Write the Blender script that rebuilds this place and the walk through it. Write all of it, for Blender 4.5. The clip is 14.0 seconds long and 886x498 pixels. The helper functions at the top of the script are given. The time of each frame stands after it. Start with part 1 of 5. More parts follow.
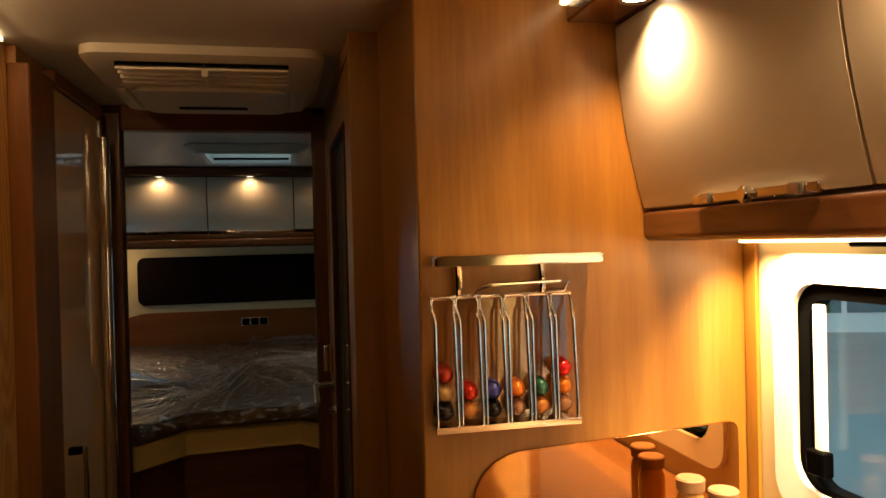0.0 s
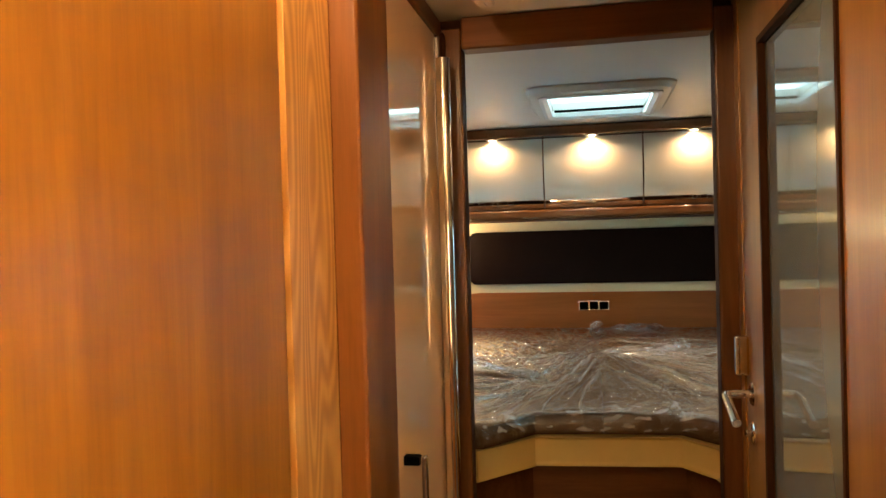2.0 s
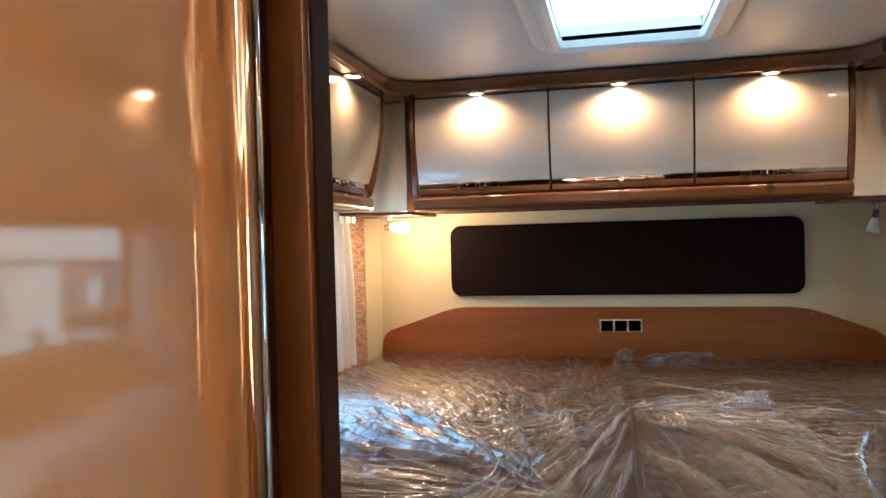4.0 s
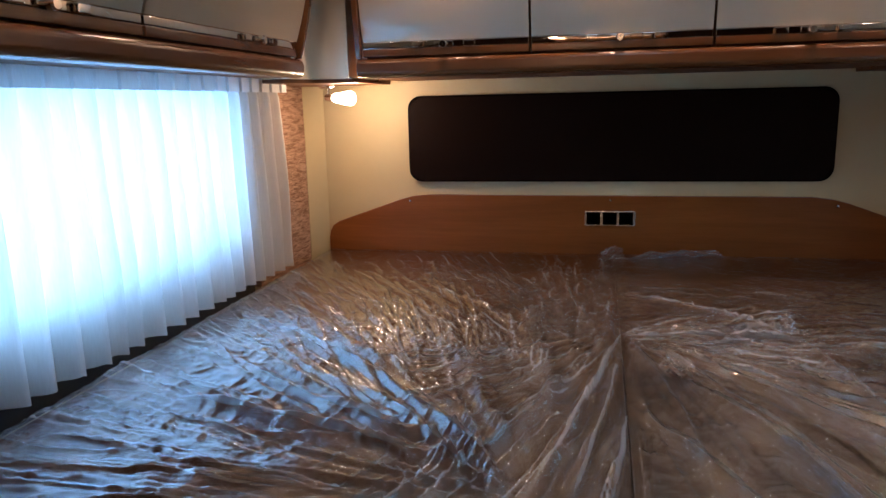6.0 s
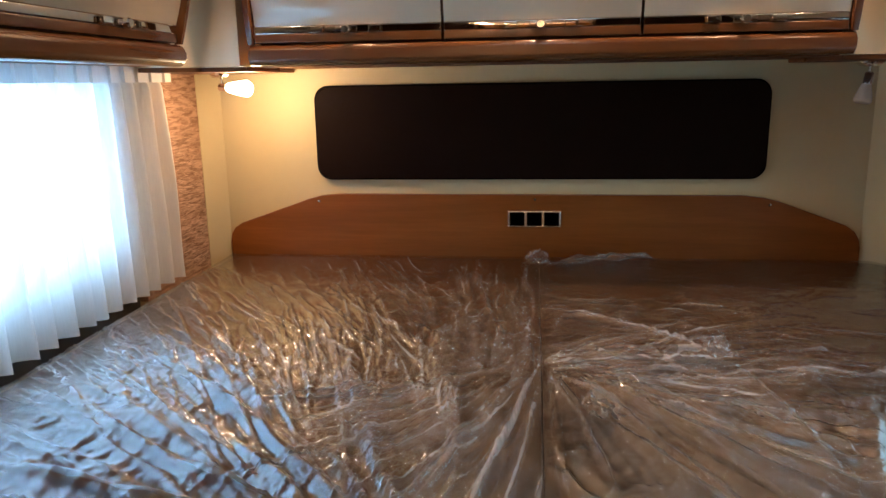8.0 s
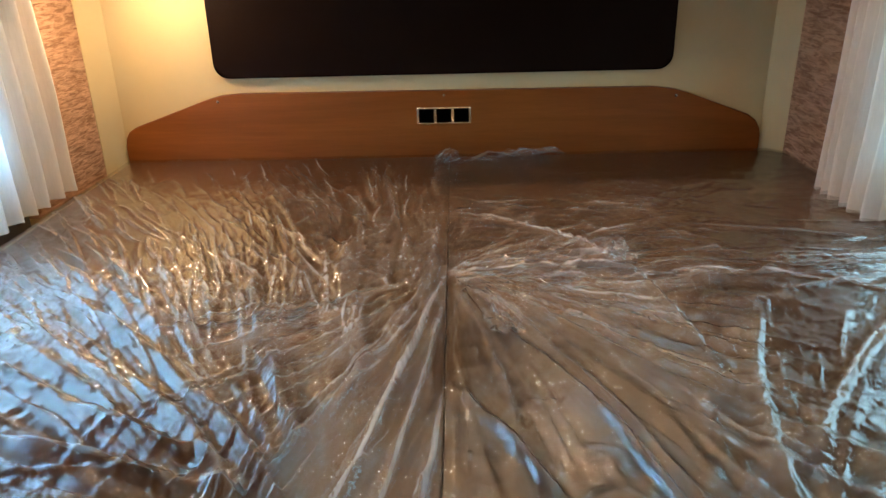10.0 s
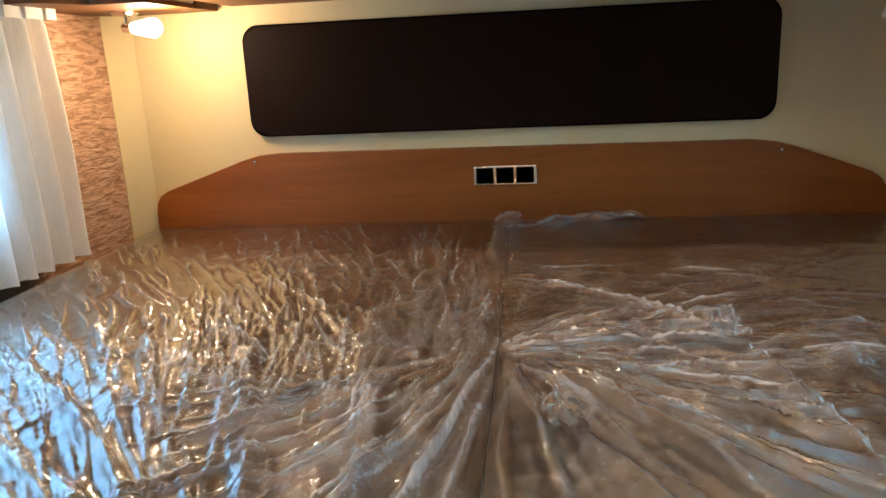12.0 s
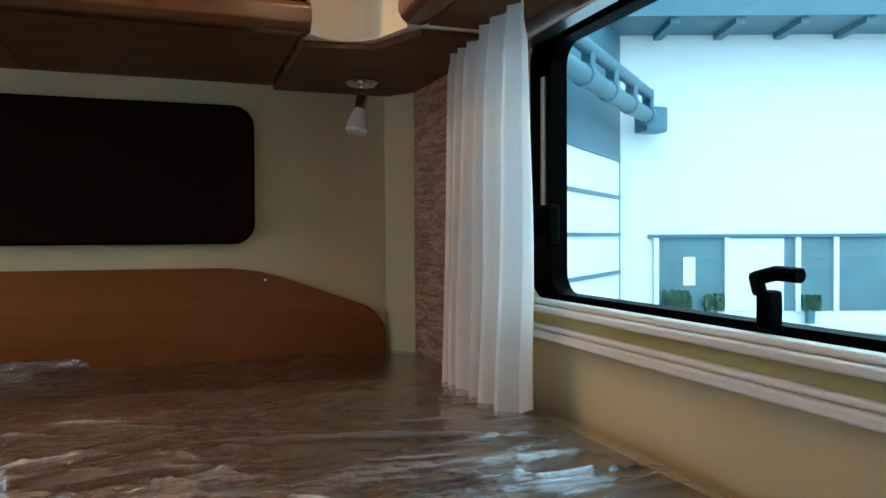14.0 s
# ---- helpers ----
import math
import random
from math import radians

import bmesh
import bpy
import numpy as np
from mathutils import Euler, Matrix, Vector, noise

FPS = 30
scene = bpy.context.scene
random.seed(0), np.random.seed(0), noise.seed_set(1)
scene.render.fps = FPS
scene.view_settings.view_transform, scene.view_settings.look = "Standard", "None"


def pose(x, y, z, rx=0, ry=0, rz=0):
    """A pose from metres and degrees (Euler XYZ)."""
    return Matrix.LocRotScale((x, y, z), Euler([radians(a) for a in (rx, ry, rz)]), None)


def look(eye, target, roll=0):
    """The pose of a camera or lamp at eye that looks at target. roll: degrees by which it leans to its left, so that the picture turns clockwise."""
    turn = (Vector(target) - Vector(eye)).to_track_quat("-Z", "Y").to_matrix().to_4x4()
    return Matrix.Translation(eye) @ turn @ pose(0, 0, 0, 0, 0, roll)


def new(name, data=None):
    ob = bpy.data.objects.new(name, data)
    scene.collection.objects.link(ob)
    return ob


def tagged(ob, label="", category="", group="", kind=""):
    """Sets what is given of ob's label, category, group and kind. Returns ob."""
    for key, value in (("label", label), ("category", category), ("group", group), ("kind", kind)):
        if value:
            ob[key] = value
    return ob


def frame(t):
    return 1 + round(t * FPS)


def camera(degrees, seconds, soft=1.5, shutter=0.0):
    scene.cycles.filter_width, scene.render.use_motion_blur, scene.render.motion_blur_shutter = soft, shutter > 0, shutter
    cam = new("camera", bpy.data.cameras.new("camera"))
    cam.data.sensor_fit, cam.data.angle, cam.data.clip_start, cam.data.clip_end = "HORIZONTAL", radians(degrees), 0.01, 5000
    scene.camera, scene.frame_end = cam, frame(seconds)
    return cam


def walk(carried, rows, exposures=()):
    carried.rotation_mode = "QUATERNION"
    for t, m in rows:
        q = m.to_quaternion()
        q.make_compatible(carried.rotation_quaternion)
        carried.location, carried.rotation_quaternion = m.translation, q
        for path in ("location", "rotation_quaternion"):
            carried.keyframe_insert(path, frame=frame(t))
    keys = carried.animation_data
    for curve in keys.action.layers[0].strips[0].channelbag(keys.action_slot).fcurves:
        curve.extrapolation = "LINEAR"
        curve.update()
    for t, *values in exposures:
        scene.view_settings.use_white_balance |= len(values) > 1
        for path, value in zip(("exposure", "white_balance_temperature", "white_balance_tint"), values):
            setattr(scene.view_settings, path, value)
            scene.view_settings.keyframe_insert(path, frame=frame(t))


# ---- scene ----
cam = camera(62.0, 14.0)
PATH = [
    (0, (0.262, 0.643, 1.446), (0.69, 2.596, 1.427), -1.4),
    (0.5, (0.187, 0.703, 1.405), (0.303, 2.7, 1.385), -1.5),
    (0.8, (0.152, 0.763, 1.391), (0.039, 2.76, 1.369), -1.6),
    (1, (0.123, 0.818, 1.386), (-0.119, 2.803, 1.363), -1.5),
    (1.5, (0.081, 1.027, 1.386), (-0.336, 2.983, 1.362), -1.5),
    (2, (0.079, 1.326, 1.351), (-0.316, 3.286, 1.329), -1.6),
    (2.2, (0.101, 1.459, 1.353), (-0.291, 3.42, 1.327), -1.4),
    (4.3, (0.067, 2.551, 1.34), (-0.396, 4.497, 1.309), -1.4),
    (4.5, (0.075, 2.604, 1.344), (-0.385, 4.546, 1.213), -1.4),
    (5, (0.079, 2.718, 1.373), (-0.373, 4.64, 1.053), -1.4),
    (5.5, (0.052, 2.857, 1.376), (-0.391, 4.766, 0.973), -1.4),
    (6, (0.045, 2.973, 1.37), (-0.365, 4.891, 0.979), -1.3),
    (6.5, (0.072, 3.008, 1.374), (-0.292, 4.937, 0.992), -1.3),
    (7, (0.07, 3.077, 1.383), (-0.236, 5.019, 1.012), -1.2),
    (7.2, (0.068, 3.116, 1.376), (-0.224, 5.06, 1.01), -1.2),
    (9.3, (0.118, 3.259, 1.453), (-0.01, 5.142, 0.79), -1.5),
    (9.5, (0.12, 3.273, 1.444), (0.016, 5.15, 0.761), -1.8),
    (10, (0.127, 3.249, 1.462), (0.081, 5.096, 0.696), -1.5),
    (10.5, (0.141, 3.287, 1.439), (0.138, 5.121, 0.641), -1.2),
    (11, (0.146, 3.407, 1.381), (0.145, 5.243, 0.589), -1.7),
    (11.5, (0.142, 3.471, 1.345), (0.101, 5.312, 0.565), -1.5),
    (12, (0.16, 3.534, 1.29), (-0.086, 5.453, 0.782), -2.8),
    (12.5, (0.223, 3.6, 1.226), (-0.163, 5.536, 0.903), -2.7),
    (13, (0.375, 3.703, 1.152), (0.174, 5.675, 0.888), -1.5),
    (13.5, (0.505, 3.809, 1.079), (0.779, 5.787, 0.958), -0.3),
    (14, (0.625, 3.881, 1.104), (1.298, 5.765, 1.073), -0.3),
]
EXPOSURES = [(0.0, -2.0, 7200, 5), (0.5, -0.88, 7200, 4), (1.0, 0.0, 7200, 3), (1.5, 0.6, 7200, 2), (2.2, 0.65, 7000, 4), (4.3, 0.65, 6050, 15), (5.0, 0.0, 6000, 17), (5.5, -0.4, 6050, 20), (6.5, -0.2, 6350, 24), (7.2, -0.1, 6900, 22), (9.5, 0.45, 7000, 13), (11.0, 0.5, 7000, 9), (12.5, 0.6, 6150, 7), (13.0, 0.75, 6450, 9), (13.5, 0.75, 6600, 10), (14.0, 0.1, 6500, 10)]
walk(cam, [(t, look(eye, target, roll)) for t, eye, target, roll in PATH], EXPOSURES)

# ---- light ----
WARM = (1.0, 0.62, 0.36)
AMBER = (1.0, 0.67, 0.35)
world = bpy.data.worlds.new("hall_daylight")
scene.world = world
world.use_nodes = True
world.node_tree.nodes["Background"].inputs[0].default_value = (0.60, 0.85, 1.0, 1)
world.node_tree.nodes["Background"].inputs[1].default_value = 3.9


def area_lamp(name, eye, target, sx, sy, watts, color, spread=180):
    data = bpy.data.lights.new(name, "AREA")
    data.shape, data.size, data.size_y, data.energy, data.color = "RECTANGLE", sx, sy, watts, color
    data.spread = radians(spread)
    ob = new(name, data)
    ob.matrix_world = look(eye, target)
    return ob


def spot_lamp(name, eye, target, watts, color=WARM, angle=174, blend=0.55, radius=0.015):
    data = bpy.data.lights.new(name, "SPOT")
    data.energy, data.color, data.spot_size, data.spot_blend, data.shadow_soft_size = watts, color, radians(angle), blend, radius
    ob = new(name, data)
    ob.matrix_world = look(eye, target)
    return ob


def point_lamp(name, eye, watts, color=WARM, radius=0.02):
    data = bpy.data.lights.new(name, "POINT")
    data.energy, data.color, data.shadow_soft_size = watts, color, radius
    ob = new(name, data)
    ob.location = eye
    return ob


# plan of the vehicle: x across, y to the rear
XL, XR, YF, YB, ZC = -1.04, 1.18, -1.5, 5.56, 1.91
XC = 0.07
SPOTS_REAR = [(-0.403, 5.055), (0.094, 5.055), (0.578, 5.055)]
SPOTS_SIDE = [3.95, 4.64]
for sx, sy in SPOTS_REAR:
    spot_lamp("rear_spot_light", (sx, sy - 0.012, 1.852), (sx, sy + 0.02, 1.4), 14, angle=162, blend=0.9)
for sy in SPOTS_SIDE:
    spot_lamp("side_spot_light", (-0.715, sy, 1.852), (-0.73, sy, 1.4), 8, angle=165, blend=0.9)
    spot_lamp("side_spot_light", (0.887, sy, 1.852), (0.90, sy, 1.4), 3.5)
point_lamp("reading_light", (-0.735, 5.31, 1.372), 5.0, (1.0, 0.72, 0.42), 0.028)
area_lamp("window_light_left", (XL - 0.036, 4.45, 1.215), (XC, 4.45, 1.15), 1.0, 0.40, 18, (0.26, 0.58, 1.0))
area_lamp("galley_led_light", (1.12, 1.0, 1.425), (1.17, 1.0, 0.9), 1.8, 0.05, 225, (1.0, 0.74, 0.45), 115)
area_lamp("ceiling_led_light_right", (0.778, 0.95, 1.885), (-0.4, 0.95, 1.0), 1.9, 0.02, 1.8, AMBER)
area_lamp("ceiling_led_light_left", (-0.285, 1.3, 1.893), (0.35, 1.3, 0.9), 2.2, 0.02, 4.8, AMBER)
spot_lamp("galley_spot_light", (0.866, 1.79, 1.848), (0.93, 1.76, 1.3), 125, angle=134, blend=1.0)
spot_lamp("galley_spot_light", (0.866, 1.20, 1.848), (0.93, 1.20, 1.3), 125, angle=134, blend=1.0)
# unseen lamp added over the living area behind the camera, for general brightness
area_lamp("unseen_lounge_fill", (0.1, -0.6, 1.89), (0.1, -0.6, 0), 0.5, 0.5, 7, AMBER)
spot_lamp("corridor_spot_light", (-0.265, 2.06, 1.895), (0.1, 2.7, 0.6), 5.5)


# ---- materials ----
def nodes(name):
    m = bpy.data.materials.new(name)
    m.use_nodes = True
    t = m.node_tree
    return m, t, t.nodes["Principled BSDF"]


def link(t, a, b):
    t.links.new(a, b)


def coords(t, scale=(1, 1, 1), rot=(0, 0, 0)):
    tc, mp = t.nodes.new("ShaderNodeTexCoord"), t.nodes.new("ShaderNodeMapping")
    link(t, tc.outputs["Object"], mp.inputs["Vector"])
    mp.inputs["Scale"].default_value, mp.inputs["Rotation"].default_value = scale, rot
    return mp.outputs["Vector"]


def noise_tex(t, vec, scale, detail=4, rough=0.55, dist=0.0):
    n = t.nodes.new("ShaderNodeTexNoise")
    link(t, vec, n.inputs["Vector"])
    n.inputs["Scale"].default_value, n.inputs["Detail"].default_value = scale, detail
    n.inputs["Roughness"].default_value, n.inputs["Distortion"].default_value = rough, dist
    return n.outputs["Fac"]


def ramp(t, fac, stops):
    r = t.nodes.new("ShaderNodeValToRGB")
    link(t, fac, r.inputs["Fac"])
    while len(r.color_ramp.elements) < len(stops):
        r.color_ramp.elements.new(0.5)
    for e, (p, c) in zip(r.color_ramp.elements, stops):
        e.position, e.color = p, (*c, 1)
    return r.outputs["Color"]


def maths(t, op, a, b):
    n = t.nodes.new("ShaderNodeMath")
    n.operation = op
    for i, v in enumerate((a, b)):
        if isinstance(v, (int, float)):
            n.inputs[i].default_value = v
        else:
            link(t, v, n.inputs[i])
    return n.outputs[0]


def bump(t, height, bsdf, strength=0.2, distance=0.002):
    b = t.nodes.new("ShaderNodeBump")
    b.inputs["Strength"].default_value, b.inputs["Distance"].default_value = strength, distance
    link(t, height, b.inputs["Height"])
    link(t, b.outputs[0], bsdf.inputs["Normal"])


def mix_color(t, fac, a, b, mode="MIX"):
    m = t.nodes.new("ShaderNodeMix")
    m.data_type, m.blend_type = "RGBA", mode
    for sock, v in ((m.inputs[0], fac), (m.inputs[6], a), (m.inputs[7], b)):
        if isinstance(v, (int, float)):
            sock.default_value = v
        elif isinstance(v, tuple):
            sock.default_value = (*v, 1)
        else:
            link(t, v, sock)
    return m.outputs[2]


def wood(name, grain="z", dark=(0.21, 0.084, 0.013), mid=(0.31, 0.134, 0.022), light=(0.42, 0.195, 0.038), rough=0.36, coat=0.12, figured=False):
    """Veneer with its grain along one axis."""
    m, t, b = nodes(name)
    long = {"z": (6, 6, 0.55), "x": (0.55, 6, 6), "y": (6, 0.55, 6)}[grain]
    fine = {"z": (85, 85, 4.5), "x": (4.5, 85, 85), "y": (85, 4.5, 85)}[grain]
    big = noise_tex(t, coords(t, long), 1.0, 5, 0.6, 1.2)
    thin = noise_tex(t, coords(t, fine), 1.6, 3, 0.7, 0.3)
    if figured:
        arch = noise_tex(t, coords(t, {"z": (7, 7, 1.3), "x": (1.3, 7, 7), "y": (7, 1.3, 7)}[grain]), 1.0, 1, 0.3, 0.3)
        rings = maths(t, "ADD", maths(t, "MULTIPLY", maths(t, "SINE", maths(t, "MULTIPLY", arch, 130.0), 0.0), 0.3), 0.5)
        big = maths(t, "ADD", maths(t, "MULTIPLY", big, 0.5), maths(t, "MULTIPLY", rings, 0.5))
    col = ramp(t, big, [(0.28, dark), (0.5, mid), (0.72, light)])
    streak = ramp(t, thin, [(0.3, (0.62, 0.58, 0.52)), (0.6, (1, 1, 1))])
    link(t, mix_color(t, 0.34, col, streak, "MULTIPLY"), b.inputs["Base Color"])
    b.inputs["Roughness"].default_value = rough
    b.inputs["Coat Weight"].default_value, b.inputs["Coat Roughness"].default_value = coat, 0.15
    b.inputs["Specular IOR Level"].default_value = 0.5 if coat else 0.25
    bump(t, thin, b, 0.12, 0.001)
    return m


def painted(name, color, rough=0.5, coat=0.0, spread=0.06, scale=5.0, relief=0.04, grain=140.0, gloss=0.5):
    """A plain finish with faint mottling and fine relief."""
    m, t, b = nodes(name)
    big = noise_tex(t, coords(t), scale, 4, 0.6)
    c0, c1 = tuple(c * (1 - spread) for c in color), tuple(min(1, c * (1 + spread)) for c in color)
    link(t, ramp(t, big, [(0.3, c0), (0.7, c1)]), b.inputs["Base Color"])
    b.inputs["Roughness"].default_value, b.inputs["Coat Weight"].default_value = rough, coat
    b.inputs["Coat Roughness"].default_value = 0.04
    b.inputs["Specular IOR Level"].default_value = gloss
    if relief:
        bump(t, noise_tex(t, coords(t), grain, 2), b, relief, 0.001)
    return m


def metal(name, color=(0.8, 0.79, 0.77), rough=0.08):
    m, t, b = nodes(name)
    b.inputs["Base Color"].default_value, b.inputs["Metallic"].default_value = (*color, 1), 1
    sm = noise_tex(t, coords(t), 40, 3)
    r = t.nodes.new("ShaderNodeMapRange")
    link(t, sm, r.inputs[0])
    r.inputs[3].default_value, r.inputs[4].default_value = rough * 0.85, rough * 1.2
    link(t, r.outputs[0], b.inputs["Roughness"])
    return m


def glow(name, color, strength):
    m, t, b = nodes(name)
    b.inputs["Base Color"].default_value = (*color, 1)
    b.inputs["Emission Color"].default_value, b.inputs["Emission Strength"].default_value = (*color, 1), strength
    return m


def glassy(name, color=(1, 1, 1), rough=0.0, clear=0.9):
    """A thin pane: mostly see-through, with a mirror gloss."""
    m, t, b = nodes(name)
    tr, gl, mx = t.nodes.new("ShaderNodeBsdfTransparent"), t.nodes.new("ShaderNodeBsdfGlossy"), t.nodes.new("ShaderNodeMixShader")
    tr.inputs[0].default_value, gl.inputs["Roughness"].default_value = (*color, 1), rough
    mx.inputs[0].default_value = 1 - clear
    link(t, tr.outputs[0], mx.inputs[1])
    link(t, gl.outputs[0], mx.inputs[2])
    link(t, mx.outputs[0], t.nodes["Material Output"].inputs["Surface"])
    return m


W_Z, W_X, W_Y = wood("veneer_upright"), wood("veneer_across", "x"), wood("veneer_along", "y")
W_PANEL = wood("deep_honey_veneer", "z", (0.165, 0.060, 0.008), (0.24, 0.095, 0.013), (0.34, 0.145, 0.024))
W_LIGHT = wood("solid_ash_strip", "z", (0.36, 0.16, 0.036), (0.52, 0.26, 0.07), (0.66, 0.37, 0.12), figured=True)
W_DARK = wood("dark_frame_wood", "z", (0.030, 0.010, 0.004), (0.046, 0.016, 0.006), (0.062, 0.023, 0.008), 0.6, 0.0)
W_RAIL_X = wood("rail_wood_across", "x", (0.085, 0.030, 0.010), (0.13, 0.048, 0.016), (0.18, 0.072, 0.025), 0.25, 0.3)
W_RAIL_Z = wood("rail_wood_upright", "z", (0.085, 0.030, 0.010), (0.13, 0.048, 0.016), (0.18, 0.072, 0.025), 0.25, 0.3)
W_RAIL_Y = wood("rail_wood_along", "y", (0.085, 0.030, 0.010), (0.13, 0.048, 0.016), (0.18, 0.072, 0.025), 0.25, 0.3)
W_DARK.node_tree.nodes["Principled BSDF"].inputs["Specular IOR Level"].default_value = 0.06
W_FRAME_Z = wood("frame_wood_upright", "z", (0.12, 0.040, 0.009), (0.17, 0.060, 0.014), (0.23, 0.086, 0.021), 0.4, 0.0)
W_FRAME_X = wood("frame_wood_across", "x", (0.12, 0.040, 0.009), (0.17, 0.060, 0.014), (0.23, 0.086, 0.021), 0.4, 0.0)
W_SOFFIT = wood("soffit_wood", "x", (0.10, 0.036, 0.012), (0.15, 0.057, 0.02), (0.2, 0.083, 0.03), 0.55, 0.0)
CREAM_GLOSS = painted("cream_gloss_lacquer", (0.60, 0.53, 0.40), 0.22, 0.8, 0.03, 3.0, 0.0)
CREAM_FILL = painted("cream_corner_lacquer", (0.82, 0.74, 0.56), 0.3, 0.4, 0.02, 3.0, 0.0)
CREAM_DOOR = painted("cream_lacquered_glass", (0.95, 0.63, 0.36), 0.06, 0.6, 0.02, 3.0, 0.0)
CREAM_DOOR.node_tree.nodes["Principled BSDF"].inputs["Metallic"].default_value = 0.08
CREAM_WALL = painted("cream_wall_vinyl", (0.57, 0.455, 0.255), 0.6, 0.0, 0.05, 4.0, 0.08, 220)
CREAM_PAD = painted("cream_leatherette", (0.66, 0.50, 0.19), 0.5, 0.1, 0.06, 6.0, 0.15, 180)
CEILING = painted("ceiling_vinyl", (0.62, 0.58, 0.50), 0.45, 0.1, 0.03, 3.0, 0.05, 200)
OFFWHITE = painted("off_white_plastic", (0.66, 0.60, 0.48), 0.4, 0.1, 0.03, 6.0, 0.02)
WHITE_TRIM = painted("white_trim_plastic", (0.75, 0.73, 0.68), 0.4, 0.1, 0.03, 6.0, 0.02)
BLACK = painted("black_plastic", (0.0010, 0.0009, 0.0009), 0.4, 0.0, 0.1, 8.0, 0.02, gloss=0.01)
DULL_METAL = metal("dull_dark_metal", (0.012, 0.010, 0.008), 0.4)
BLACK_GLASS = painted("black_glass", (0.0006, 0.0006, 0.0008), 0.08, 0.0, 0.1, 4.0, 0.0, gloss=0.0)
BLIND_DARK = painted("dark_brown_padded_vinyl", (0.009, 0.0037, 0.0024), 0.6, 0.0, 0.15, 5.0, 0.2, 240, gloss=0.06)
MATTRESS = painted("brown_mattress_fabric", (0.078, 0.034, 0.007), 0.8, 0.0, 0.18, 6.0, 0.4, 300)
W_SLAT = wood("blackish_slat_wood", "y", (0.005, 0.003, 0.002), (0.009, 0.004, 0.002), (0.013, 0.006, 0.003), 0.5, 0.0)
FLOOR = wood("floor_laminate", "y", (0.05, 0.022, 0.01), (0.08, 0.035, 0.015), (0.11, 0.05, 0.02), 0.35, 0.3)
CHROME, STEEL = metal("chrome"), metal("brushed_steel", (0.55, 0.54, 0.52), 0.25)
BRONZE_MIRROR = metal("bronze_mirror", (0.42, 0.22, 0.09), 0.02)
SMOKED_MIRROR = metal("smoked_mirror", (0.46, 0.53, 0.54), 0.05)
SMOKED_MIRROR.node_tree.nodes["Principled BSDF"].inputs["Metallic"].default_value = 0.6
GLASS = glassy("clear_pane", (0.87, 0.965, 0.99), 0.0, 0.95)
LED = glow("led_strip", (1.0, 0.78, 0.48), 14)
BULB = glow("lit_lamp_glass", (1.0, 0.80, 0.52), 30)
SPOT_GLOW = glow("lit_spot_lens", (1.0, 0.86, 0.62), 22)
FROSTED = painted("frosted_lamp_glass", (0.75, 0.72, 0.66), 0.25, 0.4, 0.03, 6, 0)


def curtain_cloth(name, share):
    m, t, b = nodes(name)
    weave = noise_tex(t, coords(t, (300, 300, 40)), 1.0, 2)
    link(t, ramp(t, weave, [(0.3, (0.78, 0.77, 0.74)), (0.7, (0.88, 0.87, 0.84))]), b.inputs["Base Color"])
    b.inputs["Roughness"].default_value = 0.9
    tl, mx = t.nodes.new("ShaderNodeBsdfTranslucent"), t.nodes.new("ShaderNodeMixShader")
    tl.inputs[0].default_value, mx.inputs[0].default_value = (0.85, 0.86, 0.86, 1), share
    link(t, b.outputs[0], mx.inputs[1])
    link(t, tl.outputs[0], mx.inputs[2])
    link(t, mx.outputs[0], t.nodes["Material Output"].inputs["Surface"])
    return m


def strip_fabric():
    """Tan upholstery strip with a rippled crosswise weave."""
    m, t, b = nodes("rippled_tan_fabric")
    rip = noise_tex(t, coords(t, (18, 18, 105)), 1.0, 3, 0.55, 0.9)
    link(t, ramp(t, rip, [(0.36, (0.29, 0.145, 0.08)), (0.60, (0.58, 0.35, 0.23))]), b.inputs["Base Color"])
    b.inputs["Roughness"].default_value = 0.8
    bump(t, rip, b, 1.0, 0.012)
    return m


